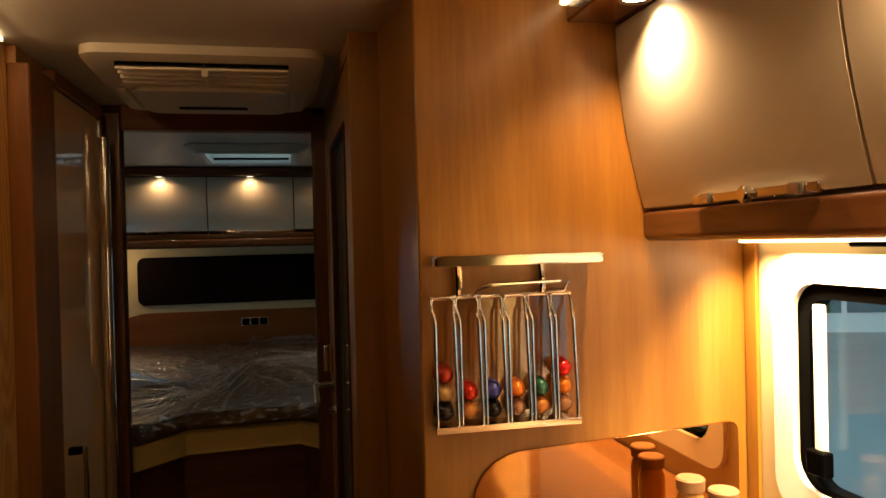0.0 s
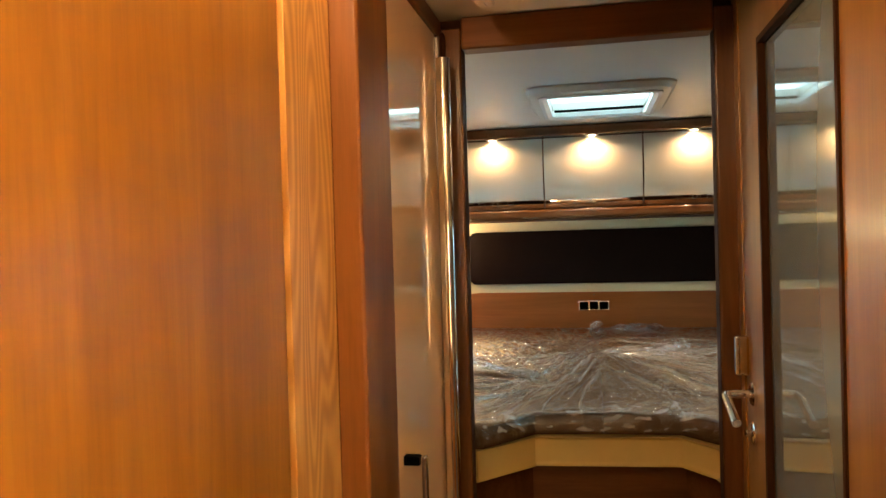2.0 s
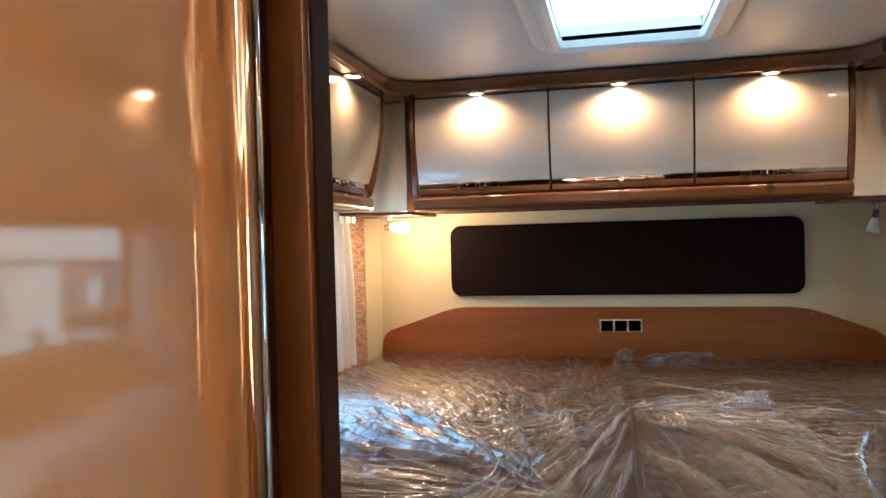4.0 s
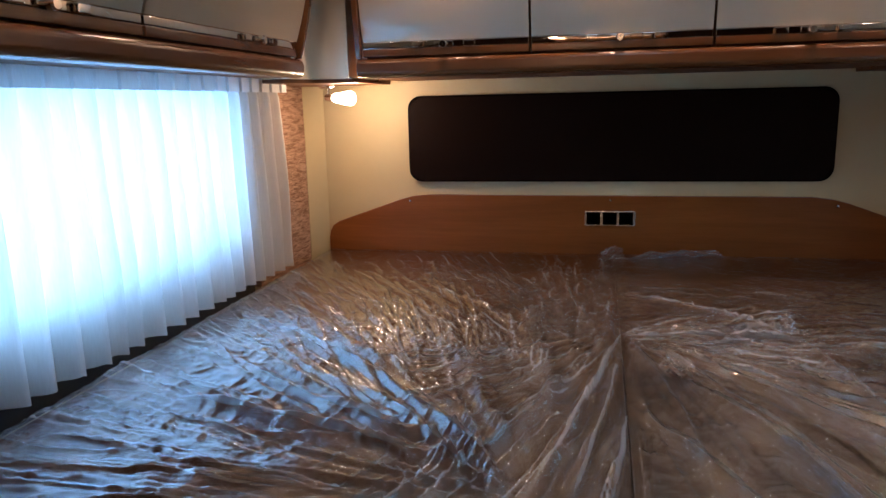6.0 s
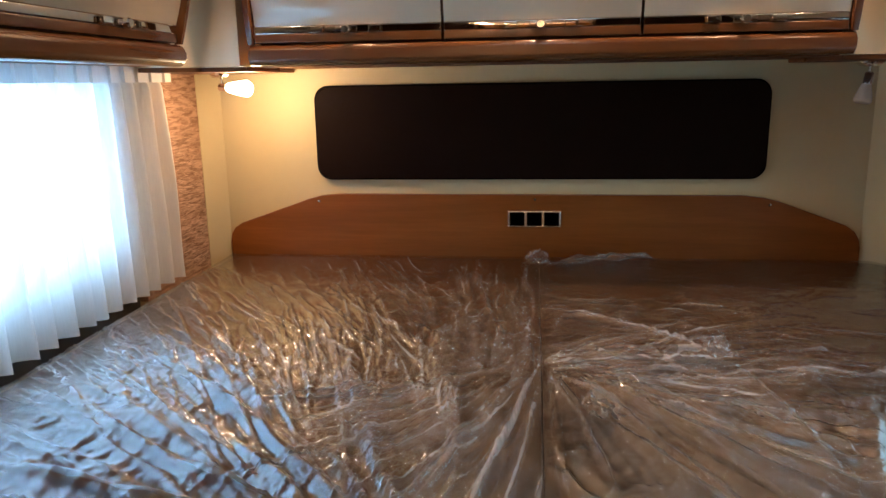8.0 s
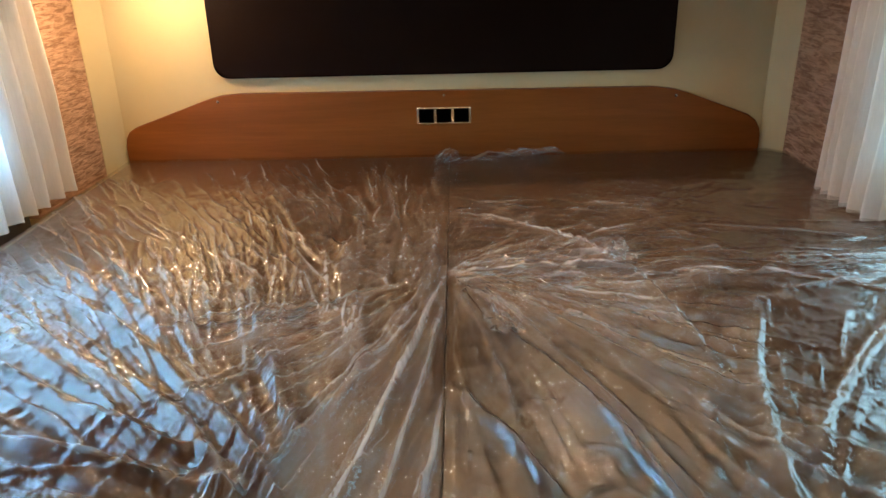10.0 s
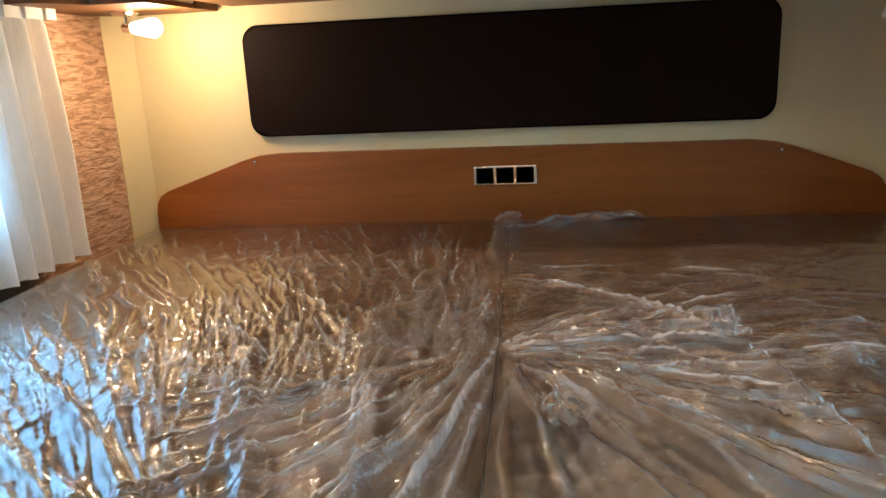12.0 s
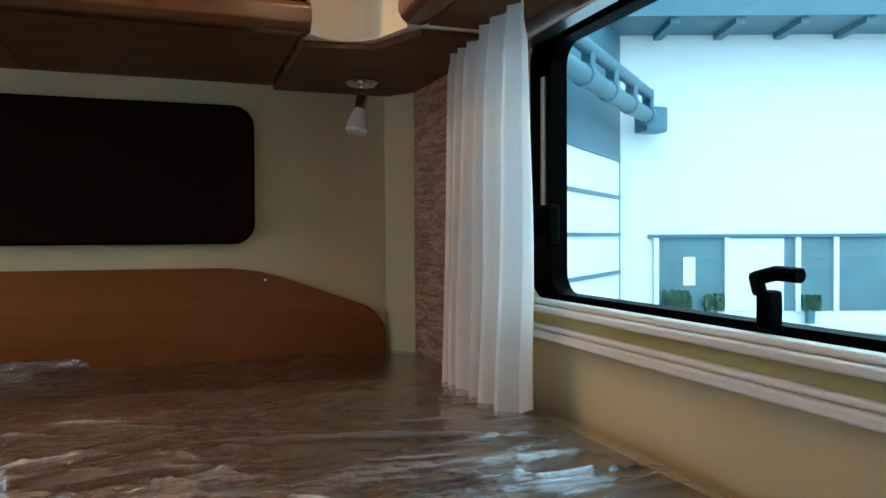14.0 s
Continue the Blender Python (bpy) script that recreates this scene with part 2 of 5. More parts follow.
def film_material():
    """Clear polythene: see-through, glossy, milky where it is creased."""
    m, t, b = nodes("clear_polythene_film")
    tr, g1, g2, gm, df, m1, m2 = (t.nodes.new("ShaderNode" + k) for k in ("BsdfTransparent", "BsdfGlossy", "BsdfGlossy", "MixShader", "BsdfDiffuse", "MixShader", "MixShader"))
    tr.inputs[0].default_value = (0.96, 0.96, 0.96, 1)
    g1.inputs["Roughness"].default_value, g2.inputs["Roughness"].default_value, gm.inputs[0].default_value = 0.065, 0.30, 0.28
    df.inputs[0].default_value = (0.88, 0.88, 0.88, 1)
    at = t.nodes.new("ShaderNodeAttribute")
    at.attribute_name = "crease"
    link(t, maths(t, "ADD", maths(t, "MULTIPLY", at.outputs["Fac"], 0.85), 0.004), m1.inputs[0])
    link(t, tr.outputs[0], m1.inputs[1])
    link(t, df.outputs[0], m1.inputs[2])
    fr = t.nodes.new("ShaderNodeFresnel")
    fr.inputs[0].default_value = 1.5
    link(t, maths(t, "MINIMUM", maths(t, "ADD", maths(t, "MULTIPLY", fr.outputs[0], 2.0), 0.01), 0.92), m2.inputs[0])
    link(t, g1.outputs[0], gm.inputs[1])
    link(t, g2.outputs[0], gm.inputs[2])
    link(t, m1.outputs[0], m2.inputs[1])
    link(t, gm.outputs[0], m2.inputs[2])
    bn = t.nodes.new("ShaderNodeBump")
    bn.inputs["Strength"].default_value, bn.inputs["Distance"].default_value = 0.30, 0.003
    link(t, noise_tex(t, coords(t, (1, 1, 1)), 90, 3, 0.6, 0.8), bn.inputs["Height"])
    for g in (g1, g2, fr):
        link(t, bn.outputs[0], g.inputs["Normal"])
    link(t, m2.outputs[0], t.nodes["Material Output"].inputs["Surface"])
    return m


HEADING = curtain_cloth("white_heading_tape", 0.3)
CURTAIN, STRIP, FILM = curtain_cloth("white_net_curtain", 0.5), strip_fabric(), film_material()


# ---- shape helpers ----
def thing(name, base, label, category, group="", kind=""):
    ob = new(name)
    ob.empty_display_size = 0.05
    ob.location = base
    return tagged(ob, label, category, group, kind)


def part(name, bm, material, parent=None, label=""):
    """Links a bmesh in world coordinates as one mesh, under a thing or part."""
    me = bpy.data.meshes.new(name)
    bmesh.ops.recalc_face_normals(bm, faces=bm.faces)
    bm.to_mesh(me)
    bm.free()
    me.materials.append(material)
    ob = new(name, me)
    if parent:
        ob.parent = parent
        ob.matrix_parent_inverse = Matrix.Translation(-parent.location)
    if label:
        tagged(ob, label)
    return ob


def smooth(ob, angle=35):
    me = ob.data
    me.shade_smooth()
    me.set_sharp_from_angle(angle=radians(angle))
    flat = ob.modifiers.new("even_normals", "WEIGHTED_NORMAL")
    flat.keep_sharp, flat.weight = True, 60
    return ob


def solid(name, bm, material, label, category, kind="", group=""):
    return tagged(smooth(part(name, bm, material)), label, category, group, kind)


def box(x0, x1, y0, y1, z0, z1, bev=0.003, seg=2, bm=None):
    bm = bm or bmesh.new()
    vs = [bm.verts.new((x, y, z)) for x in (x0, x1) for y in (y0, y1) for z in (z0, z1)]
    fs = [bm.faces.new([vs[i] for i in q]) for q in ((0, 1, 3, 2), (4, 6, 7, 5), (0, 4, 5, 1), (2, 3, 7, 6), (0, 2, 6, 4), (1, 5, 7, 3))]
    if bev:
        bmesh.ops.bevel(bm, geom=list({e for f in fs for e in f.edges}), offset=bev, segments=seg, affect="EDGES", profile=0.5)
    return bm


def axis_point(axis, a, u, v):
    return {"x": (a, u, v), "y": (u, a, v), "z": (u, v, a)}[axis]


def prism(pts, axis, a, b, bev=0.0, bm=None, seg=2):
    """A polygon (u, v) across the axis, drawn out from a to b. u, v: y, z for x; x, z for y; x, y for z."""
    bm = bm or bmesh.new()
    r0 = [bm.verts.new(axis_point(axis, a, u, v)) for u, v in pts]
    r1 = [bm.verts.new(axis_point(axis, b, u, v)) for u, v in pts]
    n = len(pts)
    f0, f1 = bm.faces.new(r0), bm.faces.new(r1[::-1])
    for i in range(n):
        bm.faces.new((r0[i], r0[(i + 1) % n], r1[(i + 1) % n], r1[i]))
    if bev:
        bmesh.ops.bevel(bm, geom=list(f0.edges) + list(f1.edges), offset=bev, segments=seg, affect="EDGES", profile=0.5)
    return bm


def rrect(u0, u1, v0, v1, r, n=6):
    pts = []
    for cu, cv, a0 in ((u1 - r, v1 - r, 0), (u0 + r, v1 - r, 90), (u0 + r, v0 + r, 180), (u1 - r, v0 + r, 270)):
        pts += [(cu + r * math.cos(radians(a0 + 90 * i / n)), cv + r * math.sin(radians(a0 + 90 * i / n))) for i in range(n + 1)]
    return pts


def ring(outer, inner, axis, a, b, bm=None):
    """A frame between two outlines with as many points, drawn out from a to b."""
    bm = bm or bmesh.new()
    n = len(outer)
    v = [[bm.verts.new(axis_point(axis, d, *p)) for p in pts] for d, pts in ((a, outer), (a, inner), (b, inner), (b, outer))]
    for k in range(4):
        p, q = v[k], v[(k + 1) % 4]
        for i in range(n):
            bm.faces.new((p[i], p[(i + 1) % n], q[(i + 1) % n], q[i]))
    return bm


def tube(path, r, n=10, bm=None, closed=False):
    bm = bm or bmesh.new()
    pts = [Vector(p) for p in path]
    rings, last = [], None
    for i, p in enumerate(pts):
        d = ((pts[(i + 1) % len(pts)] if closed or i + 1 < len(pts) else p) - (pts[i - 1] if closed or i else p)).normalized()
        u = last if last is not None else (Vector((0, 0, 1)) if abs(d.z) < 0.9 else Vector((1, 0, 0)))
        u = (u - d * u.dot(d)).normalized()
        last, w = u, d.cross(u)
        rings.append([bm.verts.new(p + r * (u * math.cos(a) + w * math.sin(a))) for a in (2 * math.pi * k / n for k in range(n))])
    m = len(rings)
    for i in range(m if closed else m - 1):
        for k in range(n):
            bm.faces.new((rings[i][k], rings[i][(k + 1) % n], rings[(i + 1) % m][(k + 1) % n], rings[(i + 1) % m][k]))
    if not closed:
        bm.faces.new(rings[0][::-1])
        bm.faces.new(rings[-1])
    return bm


def lathe(profile, place, direction=(0, 0, 1), n=20, bm=None):
    """Turns (radius, height) points about an axis from place."""
    bm = bm or bmesh.new()
    q = Vector(direction).normalized().to_track_quat("Z", "Y").to_matrix()
    o = Vector(place)
    rings = [[bm.verts.new(o + q @ Vector((r * math.cos(a), r * math.sin(a), h))) for a in (2 * math.pi * k / n for k in range(n))] for r, h in profile]
    for a, b in zip(rings, rings[1:]):
        for k in range(n):
            bm.faces.new((a[k], a[(k + 1) % n], b[(k + 1) % n], b[k]))
    bm.faces.new(rings[0][::-1])
    bm.faces.new(rings[-1])
    return bm


def sheet(profile, axis, a, b, thick, bm=None):
    """An open outline (u, v), given a thickness to its left and drawn out along the axis."""
    pts = [Vector(p) for p in profile]
    back = []
    for i, p in enumerate(pts):
        d = (pts[min(i + 1, len(pts) - 1)] - pts[max(i - 1, 0)]).normalized()
        back.append(p + Vector((-d.y, d.x)) * thick)
    return prism([tuple(p) for p in pts] + [tuple(p) for p in back[::-1]], axis, a, b, 0.0015, bm)


def arc_profile(p0, p1, bulge, n=10):
    """Points from p0 to p1, bowed to the left by bulge."""
    a, b = Vector(p0), Vector(p1)
    d = b - a
    nrm = Vector((-d.y, d.x)).normalized()
    return [tuple(a + d * (i / n) + nrm * bulge * math.sin(math.pi * i / n)) for i in range(n + 1)]


# ---- the shell of the vehicle ----
def wall_along_y(name, x0, x1, y0, y1, z0, z1, holes, material, label):
    """A side wall with window openings (ya, yb, za, zb) in order of y."""
    bm, y = bmesh.new(), y0
    for ya, yb, za, zb in holes:
        box(x0, x1, y, ya, z0, z1, 0, bm=bm)
        box(x0, x1, ya, yb, z0, za, 0, bm=bm)
        box(x0, x1, ya, yb, zb, z1, 0, bm=bm)
        y = yb
    box(x0, x1, y, y1, z0, z1, 0, bm=bm)
    return solid(name, bm, material, label, "wall", "structure")


WIN_BED = (3.95, 5.005, 1.003, 1.44)
WIN_GALLEY = (0.55, 1.825, 0.985, 1.36)
wall_along_y("wall_east", XR, XR + 0.04, YF, YB + 0.04, 0, ZC, [WIN_GALLEY, WIN_BED], CREAM_WALL, "cream vinyl side wall with two windows")
wall_along_y("wall_west", XL - 0.04, XL, YF, YB + 0.04, 0, ZC, [WIN_BED], CREAM_WALL, "cream vinyl side wall behind the curtained window")
solid("wall_rear", box(XL, XR, YB, YB + 0.04, 0, ZC, 0), CREAM_WALL, "cream vinyl rear wall above the bed", "wall", "structure")
solid("wall_front", box(XL, XR, YF - 0.04, YF, 0, ZC, 0), W_Z, "wood veneer wall closing the living area", "wall", "structure")
solid("floor", box(XL, XR, YF, YB, -0.04, 0, 0), FLOOR, "dark brown laminate floor", "floor", "structure")

HX0, HX1, HY0, HY1 = -0.072, 0.318, 4.14, 4.61
bm = bmesh.new()
for q in ((XL, XR, YF, HY0), (XL, XR, HY1, YB), (XL, HX0, HY0, HY1), (HX1, XR, HY0, HY1)):
    box(*q, ZC, ZC + 0.04, 0, bm=bm)
solid("ceiling", bm, CEILING, "pale vinyl ceiling with a roof hatch opening", "ceiling", "structure")

# doorway partition between corridor and bedroom
DX0, DX1, DY0, DY1, DZ = -0.230, 0.373, 3.155, 3.205, 1.827
solid("partition_west", box(XL, DX0, DY0 + 0.02, DY1, 0, ZC, 0.002), W_DARK, "dark wood partition beside the bedroom doorway", "wall", "structure")
solid("partition_east", box(DX1, XR, DY0 + 0.02, DY1, 0, ZC, 0.002), W_DARK, "dark wood partition beside the bedroom doorway", "wall", "structure")
frame_th = thing("door_1", (0.08, 3.24, 0), "wood frame of the open bedroom doorway, jambs darkened for shade", "doorway", kind="structure")
for a, b in ((DX0 - 0.055, DX0 + 0.002), (DX1 - 0.002, DX1 + 0.055)):
    # jambs are the same wood, coloured near black for the shade inside the doorway
    smooth(part("jamb", box(a, b, DY0 + 0.0005, DY1 + 0.004, 0, DZ + 0.055, 0.006, 3), W_DARK, frame_th, "wood jamb darkened for doorway shade"))
    # casing takes the darker rail wood to hold a shadow falling on its face
    smooth(part("casing", box(a, b, DY0 - 0.01, DY0, 0, DZ + 0.055, 0.006, 3), W_RAIL_Z, frame_th, "red-brown wood casing toned down for shade"))
smooth(part("lintel", box(DX0 + 0.002, DX1 - 0.002, DY0 - 0.008, DY1 + 0.002, DZ, ZC - 0.002, 0.006, 3), W_FRAME_X, frame_th))

# corridor, west side: tall cupboard, ash strip and the wardrobe with its cream sliding door
solid("tall_cupboard_side", box(XL, -0.33, 1.722, 2.27, 0, ZC, 0.008, 3), W_PANEL, "tall honey-brown wood veneer cupboard panel", "cupboard", "structure")
solid("trim_strip", box(-0.42, -0.324, 2.272, 2.452, 0, ZC, 0.003, 2), W_LIGHT, "pale ash-grained wood strip on the corridor wall", "trim", "structure")
ward = thing("wardrobe", (-0.6, 2.8, 0), "built-in wardrobe with a glossy cream door and dark wood stile", "wardrobe")
smooth(part("carcass", box(XL, -0.305, 2.456, 3.17, 0, ZC, 0.004), W_Z, ward))
smooth(part("stile", box(-0.33, -0.278, 2.4545, 2.64, 0, 1.872, 0.007, 3), W_FRAME_Z, ward, "dark wood stile"))
smooth(part("top_rail", box(-0.33, -0.276, 2.64, 3.142, 1.858, 1.9, 0.006, 3), W_FRAME_Z, ward, "dark wood top rail"))
wdoor = smooth(part("door", box(-0.312, -0.284, 2.645, 3.09, 0.1, 1.855, 0.003), CREAM_DOOR, ward, "cream gloss lacquered door"))
smooth(part("grab_pole", tube([(-0.262, 3.074, 0.12 + 0.0), (-0.262, 3.074, 1.79)], 0.017, 18), CHROME, wdoor, "upright chrome pole handle"))
for z in (0.2, 1.0, 1.74):
    smooth(part("pole_bracket", box(-0.285, -0.262, 3.064, 3.084, z, z + 0.02, 0.003), CHROME, wdoor))
smooth(part("edge_profile", box(-0.30, -0.272, 3.093, 3.118, 0.1, 1.855, 0.008, 3), STEEL, wdoor, "brushed metal edge profile"))
smooth(part("edge_profile", box(-0.30, -0.266, 3.121, 3.143, 0.0, 1.87, 0.010, 3), W_DARK, wdoor, "rounded dark wood edge profile"))
hnd = smooth(part("pull_handle", box(-0.252, -0.240, 2.69, 2.71, 0.75, 0.94, 0.004, 3), STEEL, wdoor, "flat metal pull handle"))
for z in (0.75, 0.922):
    smooth(part("handle_foot", box(-0.285, -0.253, 2.688, 2.712, z, z + 0.018, 0.003), BLACK, hnd, "dark handle foot"))

# corridor, east side: angled column, step and washroom wall with its door
bm = prism([(0.508, 1.985), (XR, 1.985), (XR, 2.25), (0.479, 2.25)], "z", 0, ZC, 0)
solid("corridor_column", bm, W_PANEL, "red-brown wood veneer side of the galley column", "column", "structure")
LX = 0.418
bm = bmesh.new()
for y0, y1, z0, z1 in ((2.252, 2.30, 0, ZC), (3.105, 3.17, 0, ZC), (2.30, 3.105, 1.872, ZC)):
    box(LX - 0.004, XR, y0, y1, z0, z1, 0.004, bm=bm)
solid("washroom_wall", bm, W_Z, "wood veneer washroom wall round a closed door", "wall", "structure")
dr = thing("door_2", (LX + 0.02, 2.72, 0), "closed wooden washroom door with a tall smoked mirror panel", "door", kind="structure")
GY0, GY1, GZ0, GZ1 = 2.425, 2.915, 0.32, 1.742
smooth(part("door_leaf", ring([(2.303, 0.02), (3.102, 0.02), (3.102, 1.868), (2.303, 1.868)], [(GY0, GZ0), (GY1, GZ0), (GY1, GZ1), (GY0, GZ1)], "x", LX, LX + 0.032), W_Z, dr))
smooth(part("mirror_panel", box(LX + 0.012, LX + 0.02, GY0 - 0.004, GY1 + 0.004, GZ0 - 0.004, GZ1 + 0.004, 0), SMOKED_MIRROR, dr, "smoked reflecting glass panel"))
smooth(part("bead", ring([(GY0, GZ0), (GY1, GZ0), (GY1, GZ1), (GY0, GZ1)], [(GY0 + 0.012, GZ0 + 0.012), (GY1 - 0.012, GZ0 + 0.012), (GY1 - 0.012, GZ1 - 0.012), (GY0 + 0.012, GZ1 - 0.012)], "x", LX - 0.004, LX + 0.01), W_DARK, dr, "dark glazing bead"))
smooth(part("rosette", lathe([(0.026, 0), (0.026, 0.006), (0.022, 0.009)], (LX, 3.02, 1.0), (-1, 0, 0)), CHROME, dr))
smooth(part("lever", tube([(LX, 3.02, 1.0), (LX - 0.05, 3.02, 1.0), (LX - 0.06, 3.015, 0.999), (LX - 0.062, 3.0, 0.997), (LX - 0.060, 2.90, 0.965)], 0.0095, 12), CHROME, dr, "bent chrome lever"))
smooth(part("key_rosette", lathe([(0.024, 0), (0.024, 0.006), (0.02, 0.008), (0.008, 0.009), (0.008, 0.022)], (LX, 3.02, 0.915), (-1, 0, 0)), CHROME, dr))
smooth(part("hook_plate", box(LX - 0.03, LX, 3.068, 3.088, 1.03, 1.12, 0.006, 3), CHROME, dr, "upright chrome strike plate"))

# fridge tower
solid("tower_top", box(XL, -0.345, 0.75, 1.72, 1.86, ZC, 0.004), W_Z, "wood veneer panel above the microwave", "cupboard", "structure")
solid("tower_front_side", box(XL, -0.35, YF, 0.748, 0, ZC, 0.004), W_PANEL, "wood veneer cupboard side beside the fridge", "cupboard", "structure")
fr = thing("fridge", (-0.7, 1.22, 0), "tall black gloss fridge with a steel rail", "fridge")
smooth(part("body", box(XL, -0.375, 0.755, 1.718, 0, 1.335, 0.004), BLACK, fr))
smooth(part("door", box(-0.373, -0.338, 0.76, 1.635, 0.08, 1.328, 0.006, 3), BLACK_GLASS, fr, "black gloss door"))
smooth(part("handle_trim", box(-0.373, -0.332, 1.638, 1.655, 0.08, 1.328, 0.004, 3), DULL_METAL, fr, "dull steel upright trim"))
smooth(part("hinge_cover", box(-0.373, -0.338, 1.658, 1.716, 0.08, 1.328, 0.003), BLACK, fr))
vent = thing("vent_rail", (-0.7, 1.22, 1.337), "brown slatted vent rail under the microwave", "vent")
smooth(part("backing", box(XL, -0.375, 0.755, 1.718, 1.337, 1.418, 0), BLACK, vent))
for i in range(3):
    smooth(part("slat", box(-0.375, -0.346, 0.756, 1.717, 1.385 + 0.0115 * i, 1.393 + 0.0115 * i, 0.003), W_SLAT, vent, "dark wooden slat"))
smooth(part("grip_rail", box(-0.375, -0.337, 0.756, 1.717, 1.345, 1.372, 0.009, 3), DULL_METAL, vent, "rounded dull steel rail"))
mw = thing("microwave", (-0.7, 1.22, 1.42), "built-in black glass microwave oven with control keys", "microwave")
smooth(part("body", box(XL, -0.375, 0.755, 1.718, 1.42, 1.855, 0.004), BLACK, mw))
smooth(part("door", box(-0.373, -0.340, 0.76, 1.545, 1.424, 1.852, 0.005, 3), BLACK_GLASS, mw, "black glass oven door"))
panel = smooth(part("control_panel", box(-0.373, -0.340, 1.55, 1.715, 1.424, 1.852, 0.005, 3), BLACK_GLASS, mw))
DISPLAY = painted("blue_grey_display", (0.12, 0.11, 0.20), 0.2, 0.5)
KEY_PRINT = painted("grey_key_print", (0.035, 0.032, 0.03), 0.5)
REDKEY = painted("red_key_print", (0.16, 0.008, 0.008), 0.5)
for my, mz, ml, pm in ((1.395, 1.451, 0.05, KEY_PRINT), (1.435, 1.426, 0.012, REDKEY)):
    part("mark", box(-0.3405, -0.3385, my, my + ml, mz, mz + 0.004, 0), pm, mw)
smooth(part("display", box(-0.340, -0.338, 1.615, 1.70, 1.76, 1.80, 0), DISPLAY, panel))
for r in range(7):
    for c in range(2):
        smooth(part("key", box(-0.3405, -0.3385, 1.645 + 0.03 * c, 1.652 + 0.03 * c, 1.535 + 0.028 * r, 1.538 + 0.028 * r, 0), REDKEY if (r, c) == (0, 0) else KEY_PRINT, panel))

# ---- galley ----
solid("galley_partition", box(0.506, XR, 1.965, 1.983, 0, ZC, 0.005, 3), W_Z, "honey-brown wood veneer partition at the galley's end", "partition", "structure")
MZ1 = 1.066
mirror_pts = [(1.148, 0.86), (1.148, MZ1 - 0.02)] + [(1.128 + 0.02 * math.cos(a), MZ1 - 0.02 + 0.02 * math.sin(a)) for a in (0.5, 1.0, 1.57)] + [
    (0.69 - 0.095 * math.sin(a), MZ1 - 0.105 + 0.095 * math.cos(a)) for a in (0, 0.3, 0.6, 0.9, 1.2, 1.57)] + [(0.595, 0.86)]
mirror_pts = [(u, v if v < 0.9 else v + (u - 0.87) * 0.03) for u, v in mirror_pts]
solid("bronze_mirror", prism(mirror_pts, "y", 1.959, 1.9655, 0.0015), BRONZE_MIRROR, "bronze-tinted mirror splashback with rounded corners", "mirror")
ct = thing("kitchen_counter", (0.87, 0.9, 0), "wood-fronted galley counter with a pale worktop", "counter")
smooth(part("body", box(0.60, XR - 0.002, 0.15, 1.955, 0, 0.838, 0.004), W_Z, ct))
smooth(part("worktop", box(0.575, XR - 0.002, 0.13, 1.957, 0.84, 0.872, 0.008, 3), painted("brown_gloss_worktop", (0.16, 0.085, 0.045), 0.15, 0.5, 0.1, 9.0), ct, "brown gloss worktop"))
CORK = painted("cork_lid", (0.20, 0.10, 0.04), 0.7, 0, 0.15, 60)
JAR = painted("amber_jar_glass", (0.42, 0.22, 0.07), 0.08, 0.8)
for jx, jy in ((0.995, 1.885), (1.015, 1.81)):
    jar = thing("spice_jar", (jx, jy, 0.873), "small amber storage jar with a cork lid", "jar", "jars on the worktop")
    smooth(part("jar", lathe([(0.024, 0.873), (0.027, 0.88), (0.027, 0.955), (0.022, 0.968), (0.022, 0.972)], (jx, jy, 0)), JAR, jar))
    smooth(part("lid", lathe([(0.02, 0.9725), (0.026, 0.974), (0.027, 0.994), (0.024, 0.997)], (jx, jy, 0)), CORK, jar, "round cork lid"))


def curved_door(axis, u_top, u_bot, z0, z1, a, b, bulge, thick):
    """A door bowed outwards (towards smaller u where bulge is positive)."""
    prof = arc_profile((u_bot, z0), (u_top, z1), bulge, 12)
    return sheet(prof, axis, a, b, -thick if bulge > 0 else thick)


GD = [(1.39, 1.962), (0.80, 1.388), (0.20, 0.798)]
BAND = metal("mirror_band", (0.62, 0.58, 0.54), 0.04)


def bow_handle(axis, centre, length, u, z, sign, parent, tall=0.009):
    """A chrome cabinet catch: a long flat plate, a round button and two end caps."""
    h = length / 2
    def put(a0, a1, d, z0, z1, bev):
        u0, u1 = sorted((u, u + sign * d))
        return box(u0, u1, a0, a1, z0, z1, bev, 2) if axis == "y" else box(a0, a1, u0, u1, z0, z1, bev, 2)
    plate = smooth(part("handle", put(centre - h, centre + h, 0.010, z - tall, z + tall, 0.004), CHROME, parent, "polished chrome catch"))
    d = (sign, 0, 0) if axis == "y" else (0, sign, 0)
    o = (u + sign * 0.008, centre, z) if axis == "y" else (centre, u + sign * 0.008, z)
    smooth(part("button", lathe([(0.013, 0), (0.013, 0.010), (0.010, 0.013)], o, d, 16), CHROME, plate))
    for s in (-1, 1):
        smooth(part("end_cap", put(centre + s * h * 0.72 - 0.014, centre + s * h * 0.72 + 0.014, 0.016, z - tall * 1.2, z + tall * 1.2, 0.004), STEEL, plate))


